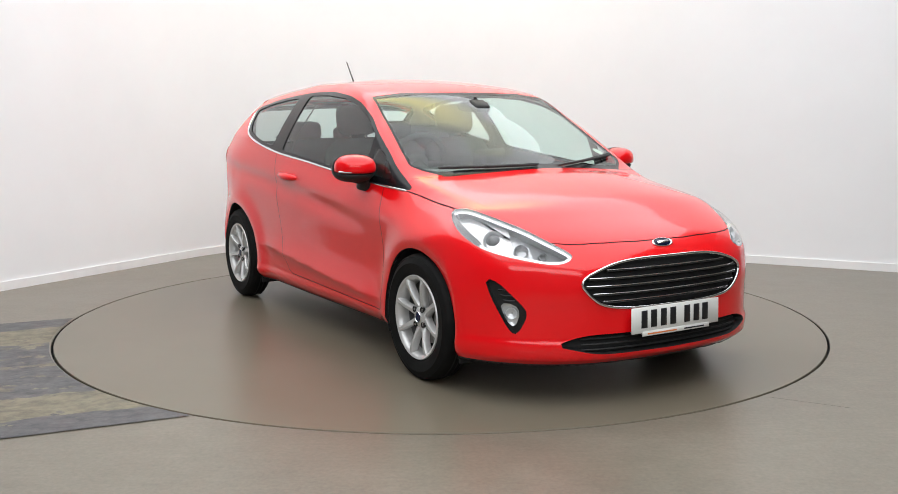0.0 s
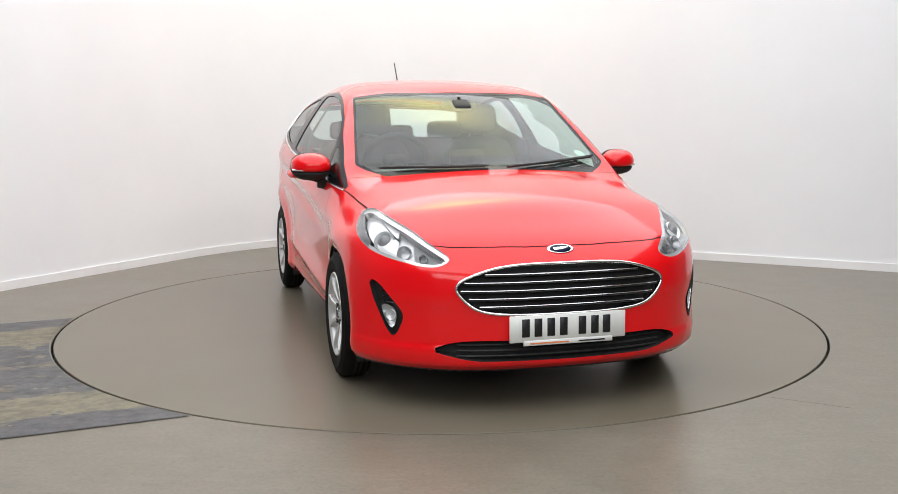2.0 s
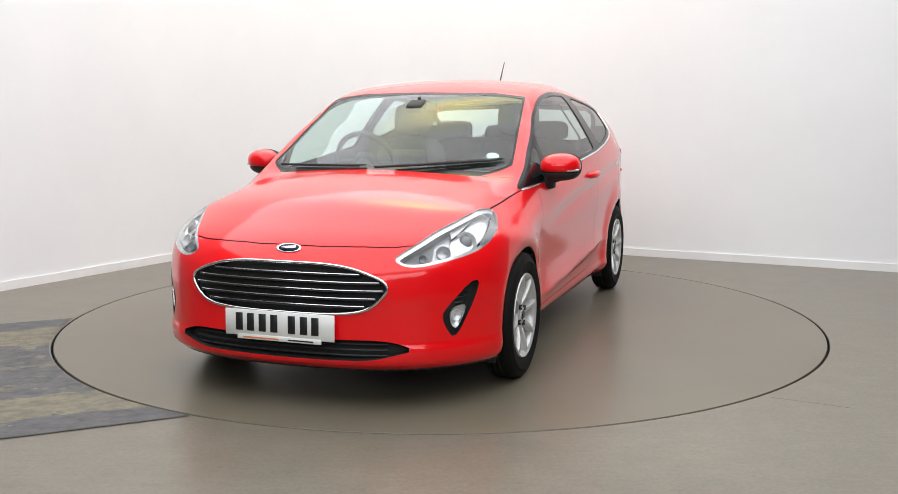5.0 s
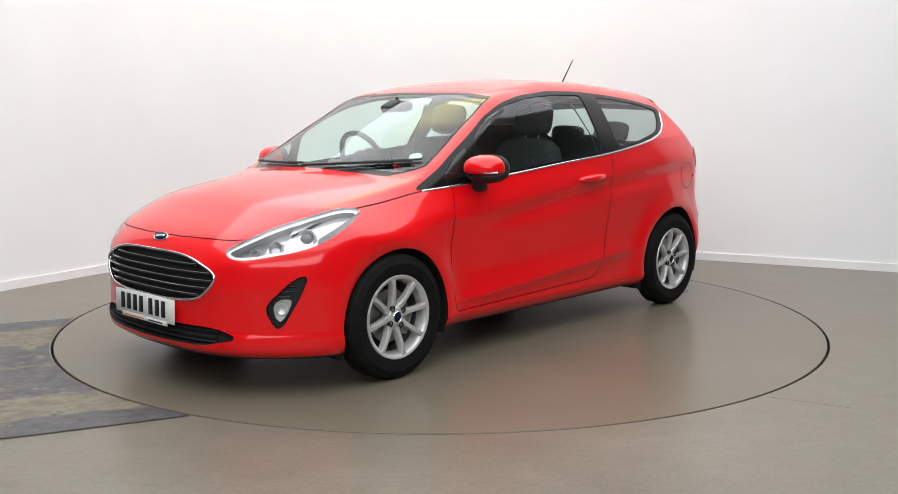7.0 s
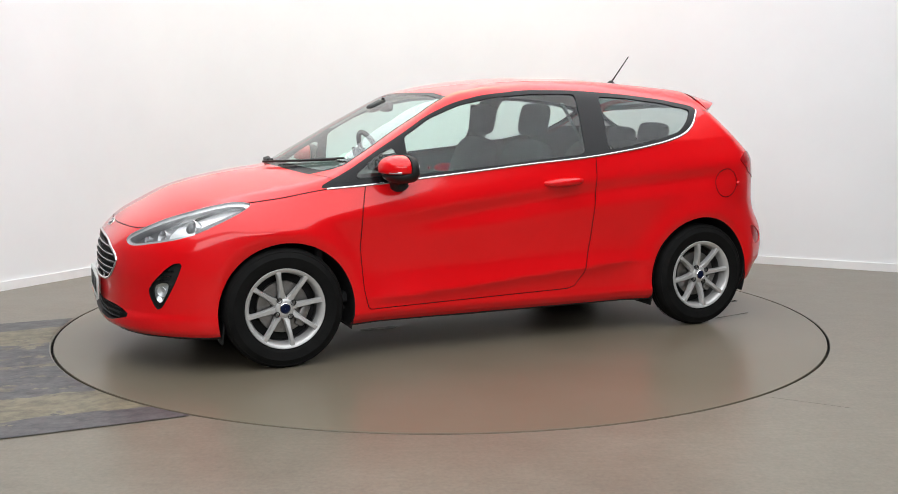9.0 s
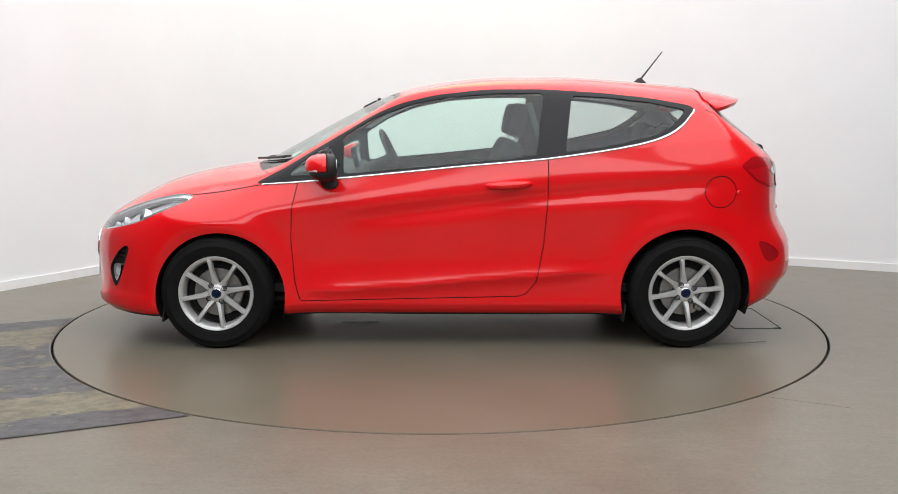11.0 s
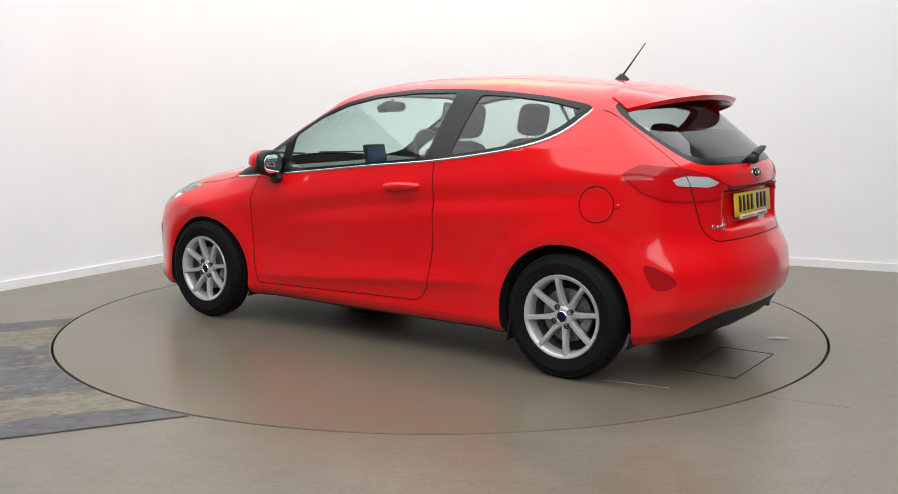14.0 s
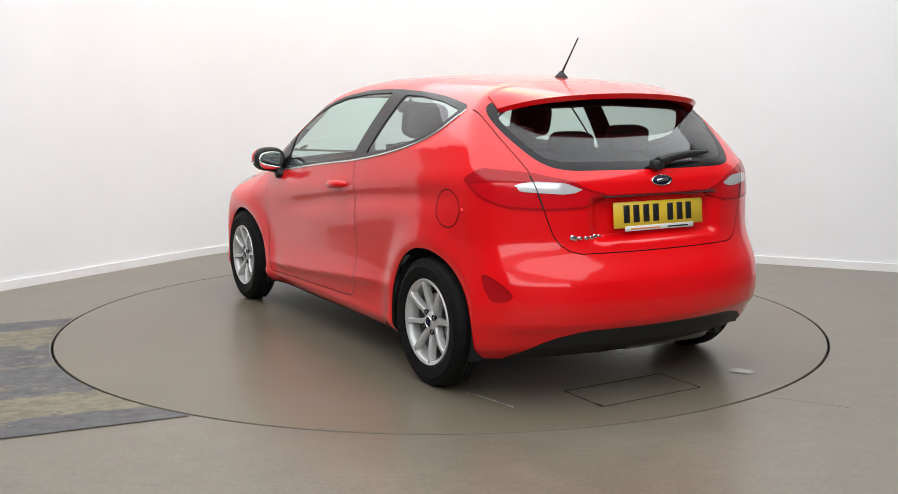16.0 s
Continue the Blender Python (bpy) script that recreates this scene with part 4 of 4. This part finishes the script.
# wheel housings
for x, z, r in ((.848, .278, .347), (3.32, .297, .347)):
    for s in (-1, 1):
        bm = bmesh.new()
        ro, ri = [], []
        for i in range(33):
            a = radians(-20 + 220 * i / 32)
            ro.append(bm.verts.new((x + r * math.cos(a), s * .815, max(z + r * math.sin(a), .16))))
            ri.append(bm.verts.new((x + r * math.cos(a), s * .50, max(z + r * math.sin(a), .16))))
        for i in range(32):
            bm.faces.new((ro[i], ro[i + 1], ri[i + 1], ri[i]))
        bm.faces.new(ri)
        cpart("wheel_housing", smooth(bm, 40), BLACK)
    # mud deflector ahead of the wheel
    for s in (-1, 1):
        cpart("mud_flap", box(.012, .20, .10, pose(x - .315, s * .70, .185, 0, 8, 0), .004), BLACK)
cpart("floor_pan", box(2.9, 1.30, .03, pose(2.15, 0, .235), .01), BLACK)
cpart("exhaust", tube([(3.2, .40, .22), (3.7, .42, .23), (3.90, .42, .235)], .022, 14), LAMPDARK)
cpart("rear_axle", tube([(3.32, -.6, .26), (3.32, 0, .24), (3.32, .6, .26)], .035, 10), BLACK)
cpart("fuel_tank", box(.75, .8, .12, pose(2.75, 0, .24), .04), BLACK)
cpart("silencer", box(.42, .55, .13, pose(3.68, .12, .25), .05), STEEL)


# door mirrors
def egg(sx, sy, sz, power=2.6, n=28):
    """A rounded box-like ellipsoid."""
    bm = bmesh.new()
    bmesh.ops.create_uvsphere(bm, u_segments=n, v_segments=n // 2 + 2, radius=1)
    for v in bm.verts:
        c = v.co
        k = (abs(c.x) ** power + abs(c.y) ** power + abs(c.z) ** power) ** (-1 / power)
        v.co = Vector((c.x * k * sx, c.y * k * sy, c.z * k * sz))
    return smooth(bm, 70)


for i, s in enumerate((-1, 1)):
    base = Vector((1.425, s * .876, .972))
    bm = egg(.104, .102, .068, 2.4)
    for v in bm.verts:
        if v.co.x > .0:
            v.co.x *= .08
        v.co.x += s * v.co.y * .18
        if v.co.z < -.018:
            v.co.z = -.018 + (v.co.z + .018) * .3
    bmesh.ops.translate(bm, vec=base, verts=bm.verts)
    cap = cpart("door_mirror", bm, RED, doors[i], "red door mirror with black lower housing")
    bm = egg(.092, .1025, .072, 2.5)
    for v in bm.verts:
        if v.co.x > .045:
            v.co.x = .045 + (v.co.x - .045) * .12
        if v.co.x < .002 and v.co.z > -.022:
            v.co.x = .002
        v.co.x += s * v.co.y * .18
    bmesh.ops.translate(bm, vec=base + Vector((.004, 0, -.003)), verts=bm.verts)
    cpart("mirror_housing", bm, BLACK, cap)
    foot = Vector(side_at(1.44, .888, s))
    cpart("mirror_arm", tube([foot + Vector((.0, -s * .03, -.015)), foot + Vector((0, s * .02, -.006)), base + Vector((.0, -s * .055, -.062)), base + Vector((.0, s * .005, -.045))], [.050, .046, .046, .044], 14, .7), BLACK, cap)
    bm = egg(.004, .084, .053, 2.8, 24)
    for v in bm.verts:
        v.co.x += s * v.co.y * .18
    bmesh.ops.translate(bm, vec=base + Vector((.0565, 0, -.010)), verts=bm.verts)
    cpart("mirror_glass", bm, MIRROR, cap)
    bm = tube([base + Vector((-.088, s * -.02, -.018)), base + Vector((-.074, s * .055, -.018)), base + Vector((-.030, s * .097, -.018))], .006, 8)
    cpart("indicator_strip", bm, WHITELENS, cap)

    # door handle: bar over a shallow bowl
    pts, rad = [], []
    for k in range(13):
        u = k / 12
        x = 2.262 + .235 * u
        p = Vector(side_at(x, .868 + .012 * u, s))
        pts.append(p + Vector((0, s * (-.012 + .034 * math.sin(math.pi * u) ** .45), 0)))
        rad.append(.012 + .012 * math.sin(math.pi * u) ** .6)
    handle = cpart("door_handle", tube(pts, rad, 12, .95), RED, doors[i])
    p = Vector(side_at(2.385, .868, s))
    bm = egg(.085, .012, .034, 2.2)
    bmesh.ops.translate(bm, vec=p + Vector((0, -s * .0095, 0)), verts=bm.verts)
    cpart("handle_bowl", bm, RED, doors[i])

# roof spoiler
bm = bmesh.new()
NU, NV = 10, 36
grid_t, grid_b = [], []
for j in range(NV + 1):
    y = -.585 + 1.17 * j / NV
    e = abs(y) / .585
    x0, x1 = 3.44, 3.735 - .26 * y * y - .13 * e ** 7
    z0 = top_at(3.44, y * .97)[2] + .0015
    z1 = 1.335 - .11 * y * y - .03 * e ** 8
    rt, rb = [], []
    for i in range(NU + 1):
        u = i / NU
        x = x0 + (x1 - x0) * u
        zt = z0 + (z1 - z0) * (u * .8 + .2 * u * u)
        rt.append(bm.verts.new((x, y, zt)))
        rb.append(bm.verts.new((x - .012 * u, y * (1 - .01), zt - (.001 + .05 * (1 - u) ** 1.2 + .022 * min(1, u * 4)))))
    grid_t.append(rt)
    grid_b.append(rb)
for j in range(NV):
    for i in range(NU):
        bm.faces.new((grid_t[j][i], grid_t[j][i + 1], grid_t[j + 1][i + 1], grid_t[j + 1][i]))
        bm.faces.new((grid_b[j][i], grid_b[j + 1][i], grid_b[j + 1][i + 1], grid_b[j][i + 1]))
    bm.faces.new((grid_t[j][NU], grid_b[j][NU], grid_b[j + 1][NU], grid_t[j + 1][NU]))
for j in (0, NV):
    for i in range(NU):
        bm.faces.new((grid_t[j][i], grid_b[j][i], grid_b[j][i + 1], grid_t[j][i + 1]))
bmesh.ops.recalc_face_normals(bm, faces=bm.faces[:])
spoiler = cpart("roof_spoiler", smooth(bm, 45), RED, tailgate)
cpart("brake_light", box(.012, .26, .016, pose(3.715, 0, 1.318, 0, 20, 0), .004), DARKRED, spoiler)

# round button beside the fuel flap
p = Vector(side_at(3.588, .832, -1))
bm = lathe([(.001, .007), (.008, .006), (.0125, .0), (.0125, -.006)], 20)
bmesh.ops.transform(bm, matrix=Matrix.Translation(p) @ normal_at(p).to_track_quat("Y", "Z").to_matrix().to_4x4(), verts=bm.verts)
cpart("flap_button", bm, RED, None, "small round red button")

# aerial
rz = top_at(3.205, 0)[2]
bm = lathe([(.034, 0), (.032, .008), (.02, .02), (.011, .03), (.008, .034)], 24, "Z")
bmesh.ops.scale(bm, vec=(1.25, .8, 1), verts=bm.verts)
bmesh.ops.translate(bm, vec=(3.205, 0, rz - .003), verts=bm.verts)
aerial = cpart("aerial_base", bm, BLACK)
cpart("aerial_rod", tube([(3.212, 0, rz + .025), (3.27, 0, rz + .1), (3.335, 0, rz + .185)], [.0055, .004, .0032], 8), BLACK, aerial)


# badges: plain ovals
def oval(p, n, w, h, name, parent):
    turn = Matrix.Translation(p) @ n.to_track_quat("Y", "Z").to_matrix().to_4x4()
    bm = lathe([(.001, .004), (.85, .004), (.93, .0065), (1.0, .003), (1.0, -.004)], 40)
    bmesh.ops.scale(bm, vec=(w, 1, h), verts=bm.verts)
    bmesh.ops.transform(bm, matrix=turn, verts=bm.verts)
    b = cpart(name, bm, CHROME, parent, "oval badge, dark blue with a chrome rim")
    bm = lathe([(.001, .0062), (.76, .006), (.80, .004)], 40)
    bmesh.ops.scale(bm, vec=(w, 1, h), verts=bm.verts)
    bmesh.ops.transform(bm, matrix=turn, verts=bm.verts)
    cpart("badge_face", bm, BLUE, b)
    bm = box(w * 1.12, .002, h * .55, turn @ pose(0, .0075, 0, 0, 6, 0), .0005, 1)
    cpart("badge_bar", bm, CHROME, b)


p = Vector(nose_at(0, .676))
oval(p, normal_at(p), .060, .0245, "front_badge", front_bumper)
p = Vector(tail_at(0, .955))
oval(p, normal_at(p), .060, .0245, "rear_badge", tailgate)
badge = None
for k in range(6):
    y = -.455 + .028 * k
    q = tail_at(y, .725)
    wide = .034 if k == 0 else .020
    bm = box(.004, wide, .020 if k in (0, 4) else .014, pose(q[0] + .003, y, .725 - (0 if k in (0, 4) else .002), -14, 0, -10), .0015, 1)
    badge = cpart("model_badge" if k == 0 else "badge_letter_bar", bm, CHROME, badge or tailgate, "small row of plain chrome bars" if k == 0 else "")


# number plates with plain bars for their characters
def plate(centre, n, mat, name, parent, label):
    turn = Matrix.Translation(centre) @ n.to_track_quat("Y", "Z").to_matrix().to_4x4()
    pl = cpart(name, box(.52, .008, .113, turn, .003, 1), mat, parent, label)
    for k, x in enumerate((-.190, -.135, -.078, -.022, .062, .119, .172)):
        cpart("character_bar", box(.034, .002, .076, turn @ pose(-x, .0052, .004), .0004, 1), INK, pl)
    cpart("dealer_strip", box(.40, .006, .022, turn @ pose(0, .002, -.060), .001, 1), PLATE_W, pl)
    cpart("dealer_text_bar", box(.17, .001, .006, turn @ pose(.085, .0055, -.062)), ORANGE, pl)
    cpart("dealer_text_bar", box(.12, .001, .006, turn @ pose(-.105, .0055, -.062)), INK, pl)


plate(Vector((.004, 0, .362)), Vector((-1, 0, .03)).normalized(), PLATE_W, "front_number_plate", front_bumper, "white number plate with plain dark bars")
p = Vector(tail_at(0, .81))
plate(p + Vector((.012, 0, 0)), Vector((1, 0, .10)).normalized(), PLATE_Y, "rear_number_plate", tailgate, "yellow number plate with plain dark bars")
# near-black bar that stands in for the shadow line under the tailgate crease
cpart("crease_shadow", box(.03, .64, .005, pose(tail_at(0, .895)[0] - .014, 0, .893), .004), DARK, tailgate, "thin dark strip for the shadow line above the plate")


# wipers
def on_screen(y, z, lift):
    q = Vector(find(lambda x: (x, y, z), .8, 2.2))
    return q + normal_at(q) * lift


for y0, y1, z0, z1 in ((-.04, -.60, .958, 1.000), (.57, .06, .958, .970)):
    pts = [on_screen(y0 + (y1 - y0) * k / 8, z0 + (z1 - z0) * k / 8, .022 - .008 * k / 8) for k in range(9)]
    arm = cpart("wiper", tube(pts, .0065, 8), BLACK)
    pts = [on_screen(y0 + (y1 - y0) * (.15 + .9 * k / 8), z0 + (z1 - z0) * (.15 + .9 * k / 8) + .008, .010) for k in range(9)]
    cpart("wiper_blade", tube(pts, .0055, 6), BLACK, arm)
pts = [Vector(tail_at(y, z)) + Vector((.03, 0, .02)) for y, z in ((-.02, 1.015), (.10, 1.035), (.22, 1.045), (.34, 1.05))]
arm = cpart("rear_wiper", tube(pts, [.022, .020, .017, .007], 10), BLACK, tailgate)
p = Vector(tail_at(-.02, 1.01))
cpart("wiper_pivot", box(.05, .06, .045, Matrix.Translation(p + Vector((.02, 0, .012))), .015), BLACK, arm)
q = on_screen(-.565, 1.035, -.008)
bm = lathe([(.001, .0), (.032, .0), (.033, .001)], 28)
bmesh.ops.transform(bm, matrix=Matrix.Translation(q) @ normal_at(q).to_track_quat("Y", "Z").to_matrix().to_4x4(), verts=bm.verts)
cpart("paper_disc", bm, PAPER, None, "pale round paper disc behind the windscreen")

# ---- cabin ----
bm = bmesh.new()
sec = ((1.10, .88), (1.17, .925), (1.30, .940), (1.44, .935), (1.52, .90), (1.55, .84), (1.53, .74), (1.48, .62), (1.10, .60))
rows = []
for y in np.linspace(-.66, .66, 15):
    hump = .022 * math.exp(-((y - .36) / .16) ** 2)
    rows.append([bm.verts.new((x + .10 * y * y, y, z + (hump if x > 1.2 and z > .85 else 0))) for x, z in sec])
for a, b in zip(rows, rows[1:]):
    for k in range(len(sec)):
        bm.faces.new((a[k], a[(k + 1) % len(sec)], b[(k + 1) % len(sec)], b[k]))
bm.faces.new(rows[0])
bm.faces.new(rows[-1])
bmesh.ops.recalc_face_normals(bm, faces=bm.faces[:])
dash = cpart("dashboard", smooth(bm, 40), DASH)
cpart("centre_screen", box(.025, .20, .13, pose(1.50, 0, .985, 0, -12, 0), .01), GLOSSBLACK, dash)
cpart("screen_face", box(.004, .17, .10, pose(1.5145, 0, .985, 0, -12, 0), .002), SCREEN, dash)
bm = bmesh.new()
ring = []
tilt = Matrix.Translation((1.70, .36, .965)) @ pose(0, 0, 0, 0, 66, 0)
for i in range(40):
    a = 2 * math.pi * i / 40
    ring.append([bm.verts.new(tilt @ Vector(((.178 + .016 * math.cos(b)) * math.cos(a), (.178 + .016 * math.cos(b)) * math.sin(a), .016 * math.sin(b)))) for b in [2 * math.pi * k / 10 for k in range(10)]])
for i in range(40):
    for k in range(10):
        bm.faces.new((ring[i][k], ring[(i + 1) % 40][k], ring[(i + 1) % 40][(k + 1) % 10], ring[i][(k + 1) % 10]))
bmesh.ops.recalc_face_normals(bm, faces=bm.faces[:])
sw = cpart("steering_wheel", smooth(bm, 60), BLACK)
hubm = egg(.06, .075, .03)
bmesh.ops.transform(hubm, matrix=tilt, verts=hubm.verts)
cpart("steering_hub", hubm, BLACK, sw)
for a in (0, 90, 180):
    r = radians(a)
    cpart("steering_spoke", tube([tilt @ Vector((.05 * math.sin(r), .05 * math.cos(r), 0)), tilt @ Vector((.175 * math.sin(r), .175 * math.cos(r), 0))], .016, 8), BLACK, sw)
cpart("steering_column", tube([(1.70, .36, .955), (1.45, .36, .84)], .045, 12), BLACK, sw)


def pad(sx, sy, sz, m, mat=SEAT):
    bm = egg(sx / 2, sy / 2, sz / 2, 4.5, 26)
    bmesh.ops.transform(bm, matrix=m, verts=bm.verts)
    return bm


for y in (-.355, .355):
    seat = cpart("front_seat", pad(.54, .50, .17, pose(2.06, y, .50, 0, -6, 0)), SEAT, None, "dark fabric front seat")
    cpart("backrest", pad(.15, .48, .60, pose(2.345, y, .80, 0, 18, 0)), SEAT, seat)
    cpart("headrest", pad(.095, .26, .19, pose(2.455, y, 1.205, 0, 12, 0)), SEAT, seat)
    for dy in (-.05, .05):
        cpart("headrest_post", tube([(2.44, y + dy, 1.09), (2.455, y + dy, 1.19)], .006, 8), STEEL, seat)
bench = cpart("rear_seat", pad(.50, 1.20, .18, pose(2.92, 0, .52, 0, -6, 0)), SEAT, None, "dark fabric rear bench")
cpart("backrest", pad(.14, 1.20, .56, pose(3.20, 0, .80, 0, 18, 0)), SEAT, bench)
for y in (-.36, 0, .36):
    cpart("headrest", pad(.09, .25, .13, pose(3.29, y, 1.12 if y else 1.09, 0, 12, 0)), SEAT, bench)
cpart("parcel_shelf", box(.36, 1.12, .02, pose(3.50, 0, .97), .006), LINING)
cpart("cabin_floor", box(2.3, 1.36, .05, pose(2.2, 0, .30), .01), LINING)
cpart("firewall", box(.04, 1.30, .55, pose(1.06, 0, .59), .01), LINING)
bm = egg(.018, .105, .032, 3.0)
bmesh.ops.translate(bm, vec=(1.66, 0, 1.285), verts=bm.verts)
rv = cpart("interior_mirror", bm, BLACK)
cpart("mirror_stem", tube([(1.64, 0, 1.30), (1.645, 0, 1.335)], .01, 8), BLACK, rv)
cpart("camera_pod", box(.10, .10, .045, pose(1.60, 0, 1.285, 0, -26, 0), .015), BLACK)
for s in (-1, 1):
    bm = tube([Vector(side_at(2.50, 1.30, s)) + Vector((0, -s * .05, 0)), Vector(side_at(2.55, 1.1, s)) + Vector((0, -s * .06, 0)), Vector(side_at(2.62, .9, s)) + Vector((0, -s * .09, 0))], .02, 6, .2)
    cpart("seat_belt", bm, LINING)


# ---- marks on the turntable ----
# pale glossy tone for scuffs, also used for a painted wall reflection
SCUFF_SHEEN = varied(material("scuff_sheen", (0.5, 0.5, 0.48), 0.16, 0.0, Specular_IOR_Level=0.7), (0.17, 0.16, 0.14), (0.34, 0.33, 0.30), 22)
JOINT = varied(material("floor_joint_fill", (0.15, 0.14, 0.125), 0.4), (0.135, 0.125, 0.11), (0.165, 0.152, 0.133), 4)


def flat_patch(outline, z):
    bm = bmesh.new()
    bm.faces.new([bm.verts.new((x, y, z)) for x, y in outline])
    bmesh.ops.triangulate(bm, faces=bm.faces[:])
    return bm


def ragged_spot(cx, cy, rx, ry, seed, n=36):
    out = []
    for i in range(n):
        a = 2 * math.pi * i / n
        k = 1 + .45 * noise.noise(Vector((math.cos(a) * 1.4 + seed, math.sin(a) * 1.4, seed * 2.0))) + .2 * noise.noise(Vector((math.cos(a) * 5 + seed, math.sin(a) * 5, seed)))
        out.append((cx + rx * k * math.cos(a), cy + ry * k * math.sin(a)))
    return out


for x, y, sx, sy in ((1.848, -.361, .275, .004), (1.848, .212, .275, .003), (1.712, -.075, .003, .57), (1.984, -.075, .003, .57)):
    part("plate_joint", box(sx, sy, .004, pose(x, y, .0002)), DARK, turntable, "hairline joint of a flush access plate")
# the long spot at (-.48, -.204) paints the bright wall's reflection
for cx, cy, rx, ry, sd in ((1.885, .59, .05, .045, 1.3), (-.48, -.204, .12, .035, 2.1), (1.254, .299, .035, .03, 5.2)):
    part("scuff_sheen_spot", flat_patch(ragged_spot(cx, cy, rx, ry, sd), .003), SCUFF_SHEEN, turntable, "pale glossy spot, part scuff and part painted sheen")
part("pale_line", box(.30, .006, .003, pose(1.645, -.720, .0015, 0, 0, 10), .001, 1), SCUFF_SHEEN, turntable, "thin pale line on the turntable")
part("dark_mark", flat_patch(ragged_spot(1.962, -.363, .022, .012, 6.6), .003), DARK, turntable)
bm = bmesh.new()
for k in range(22):
    a = 2 * math.pi * k / 22
    one = flat_patch(ragged_spot(1.254 + .07 * math.cos(a), .299 + .07 * math.sin(a), .010, .007, k * 1.1, 10), .003)
    merge(bm, one)
tagged(part("scuff_ring", bm, SCUFF_SHEEN, turntable, "ring of small pale scuffs"), kind="stuff")
# a hairline joint in the fixed floor
tagged(part("floor_joint", box(.33, .002, .003, pose(1.60, -1.845, -.0008, 0, 0, -29)), JOINT), "hairline joint in the floor paint", "floor", kind="structure")


def motions():
    """The turntable turns at an even pace after a soft start, with the car on it."""
    rows = [(0.0, 120.83), (0.25, 120.35), (0.5, 119.3), (0.75, 117.85), (1.0, 115.95), (1.25, 113.75), (1.5, 111.15), (1.75, 108.25), (2.0, 105.15)]
    rows += [(2.5 + 0.5 * i, 99.28 - 5.886 * i) for i in range(28)]
    for thing in (turntable, car):
        walk(thing, [(t, pose(0, 0, 0, 0, 0, a)) for t, a in rows])


motions()
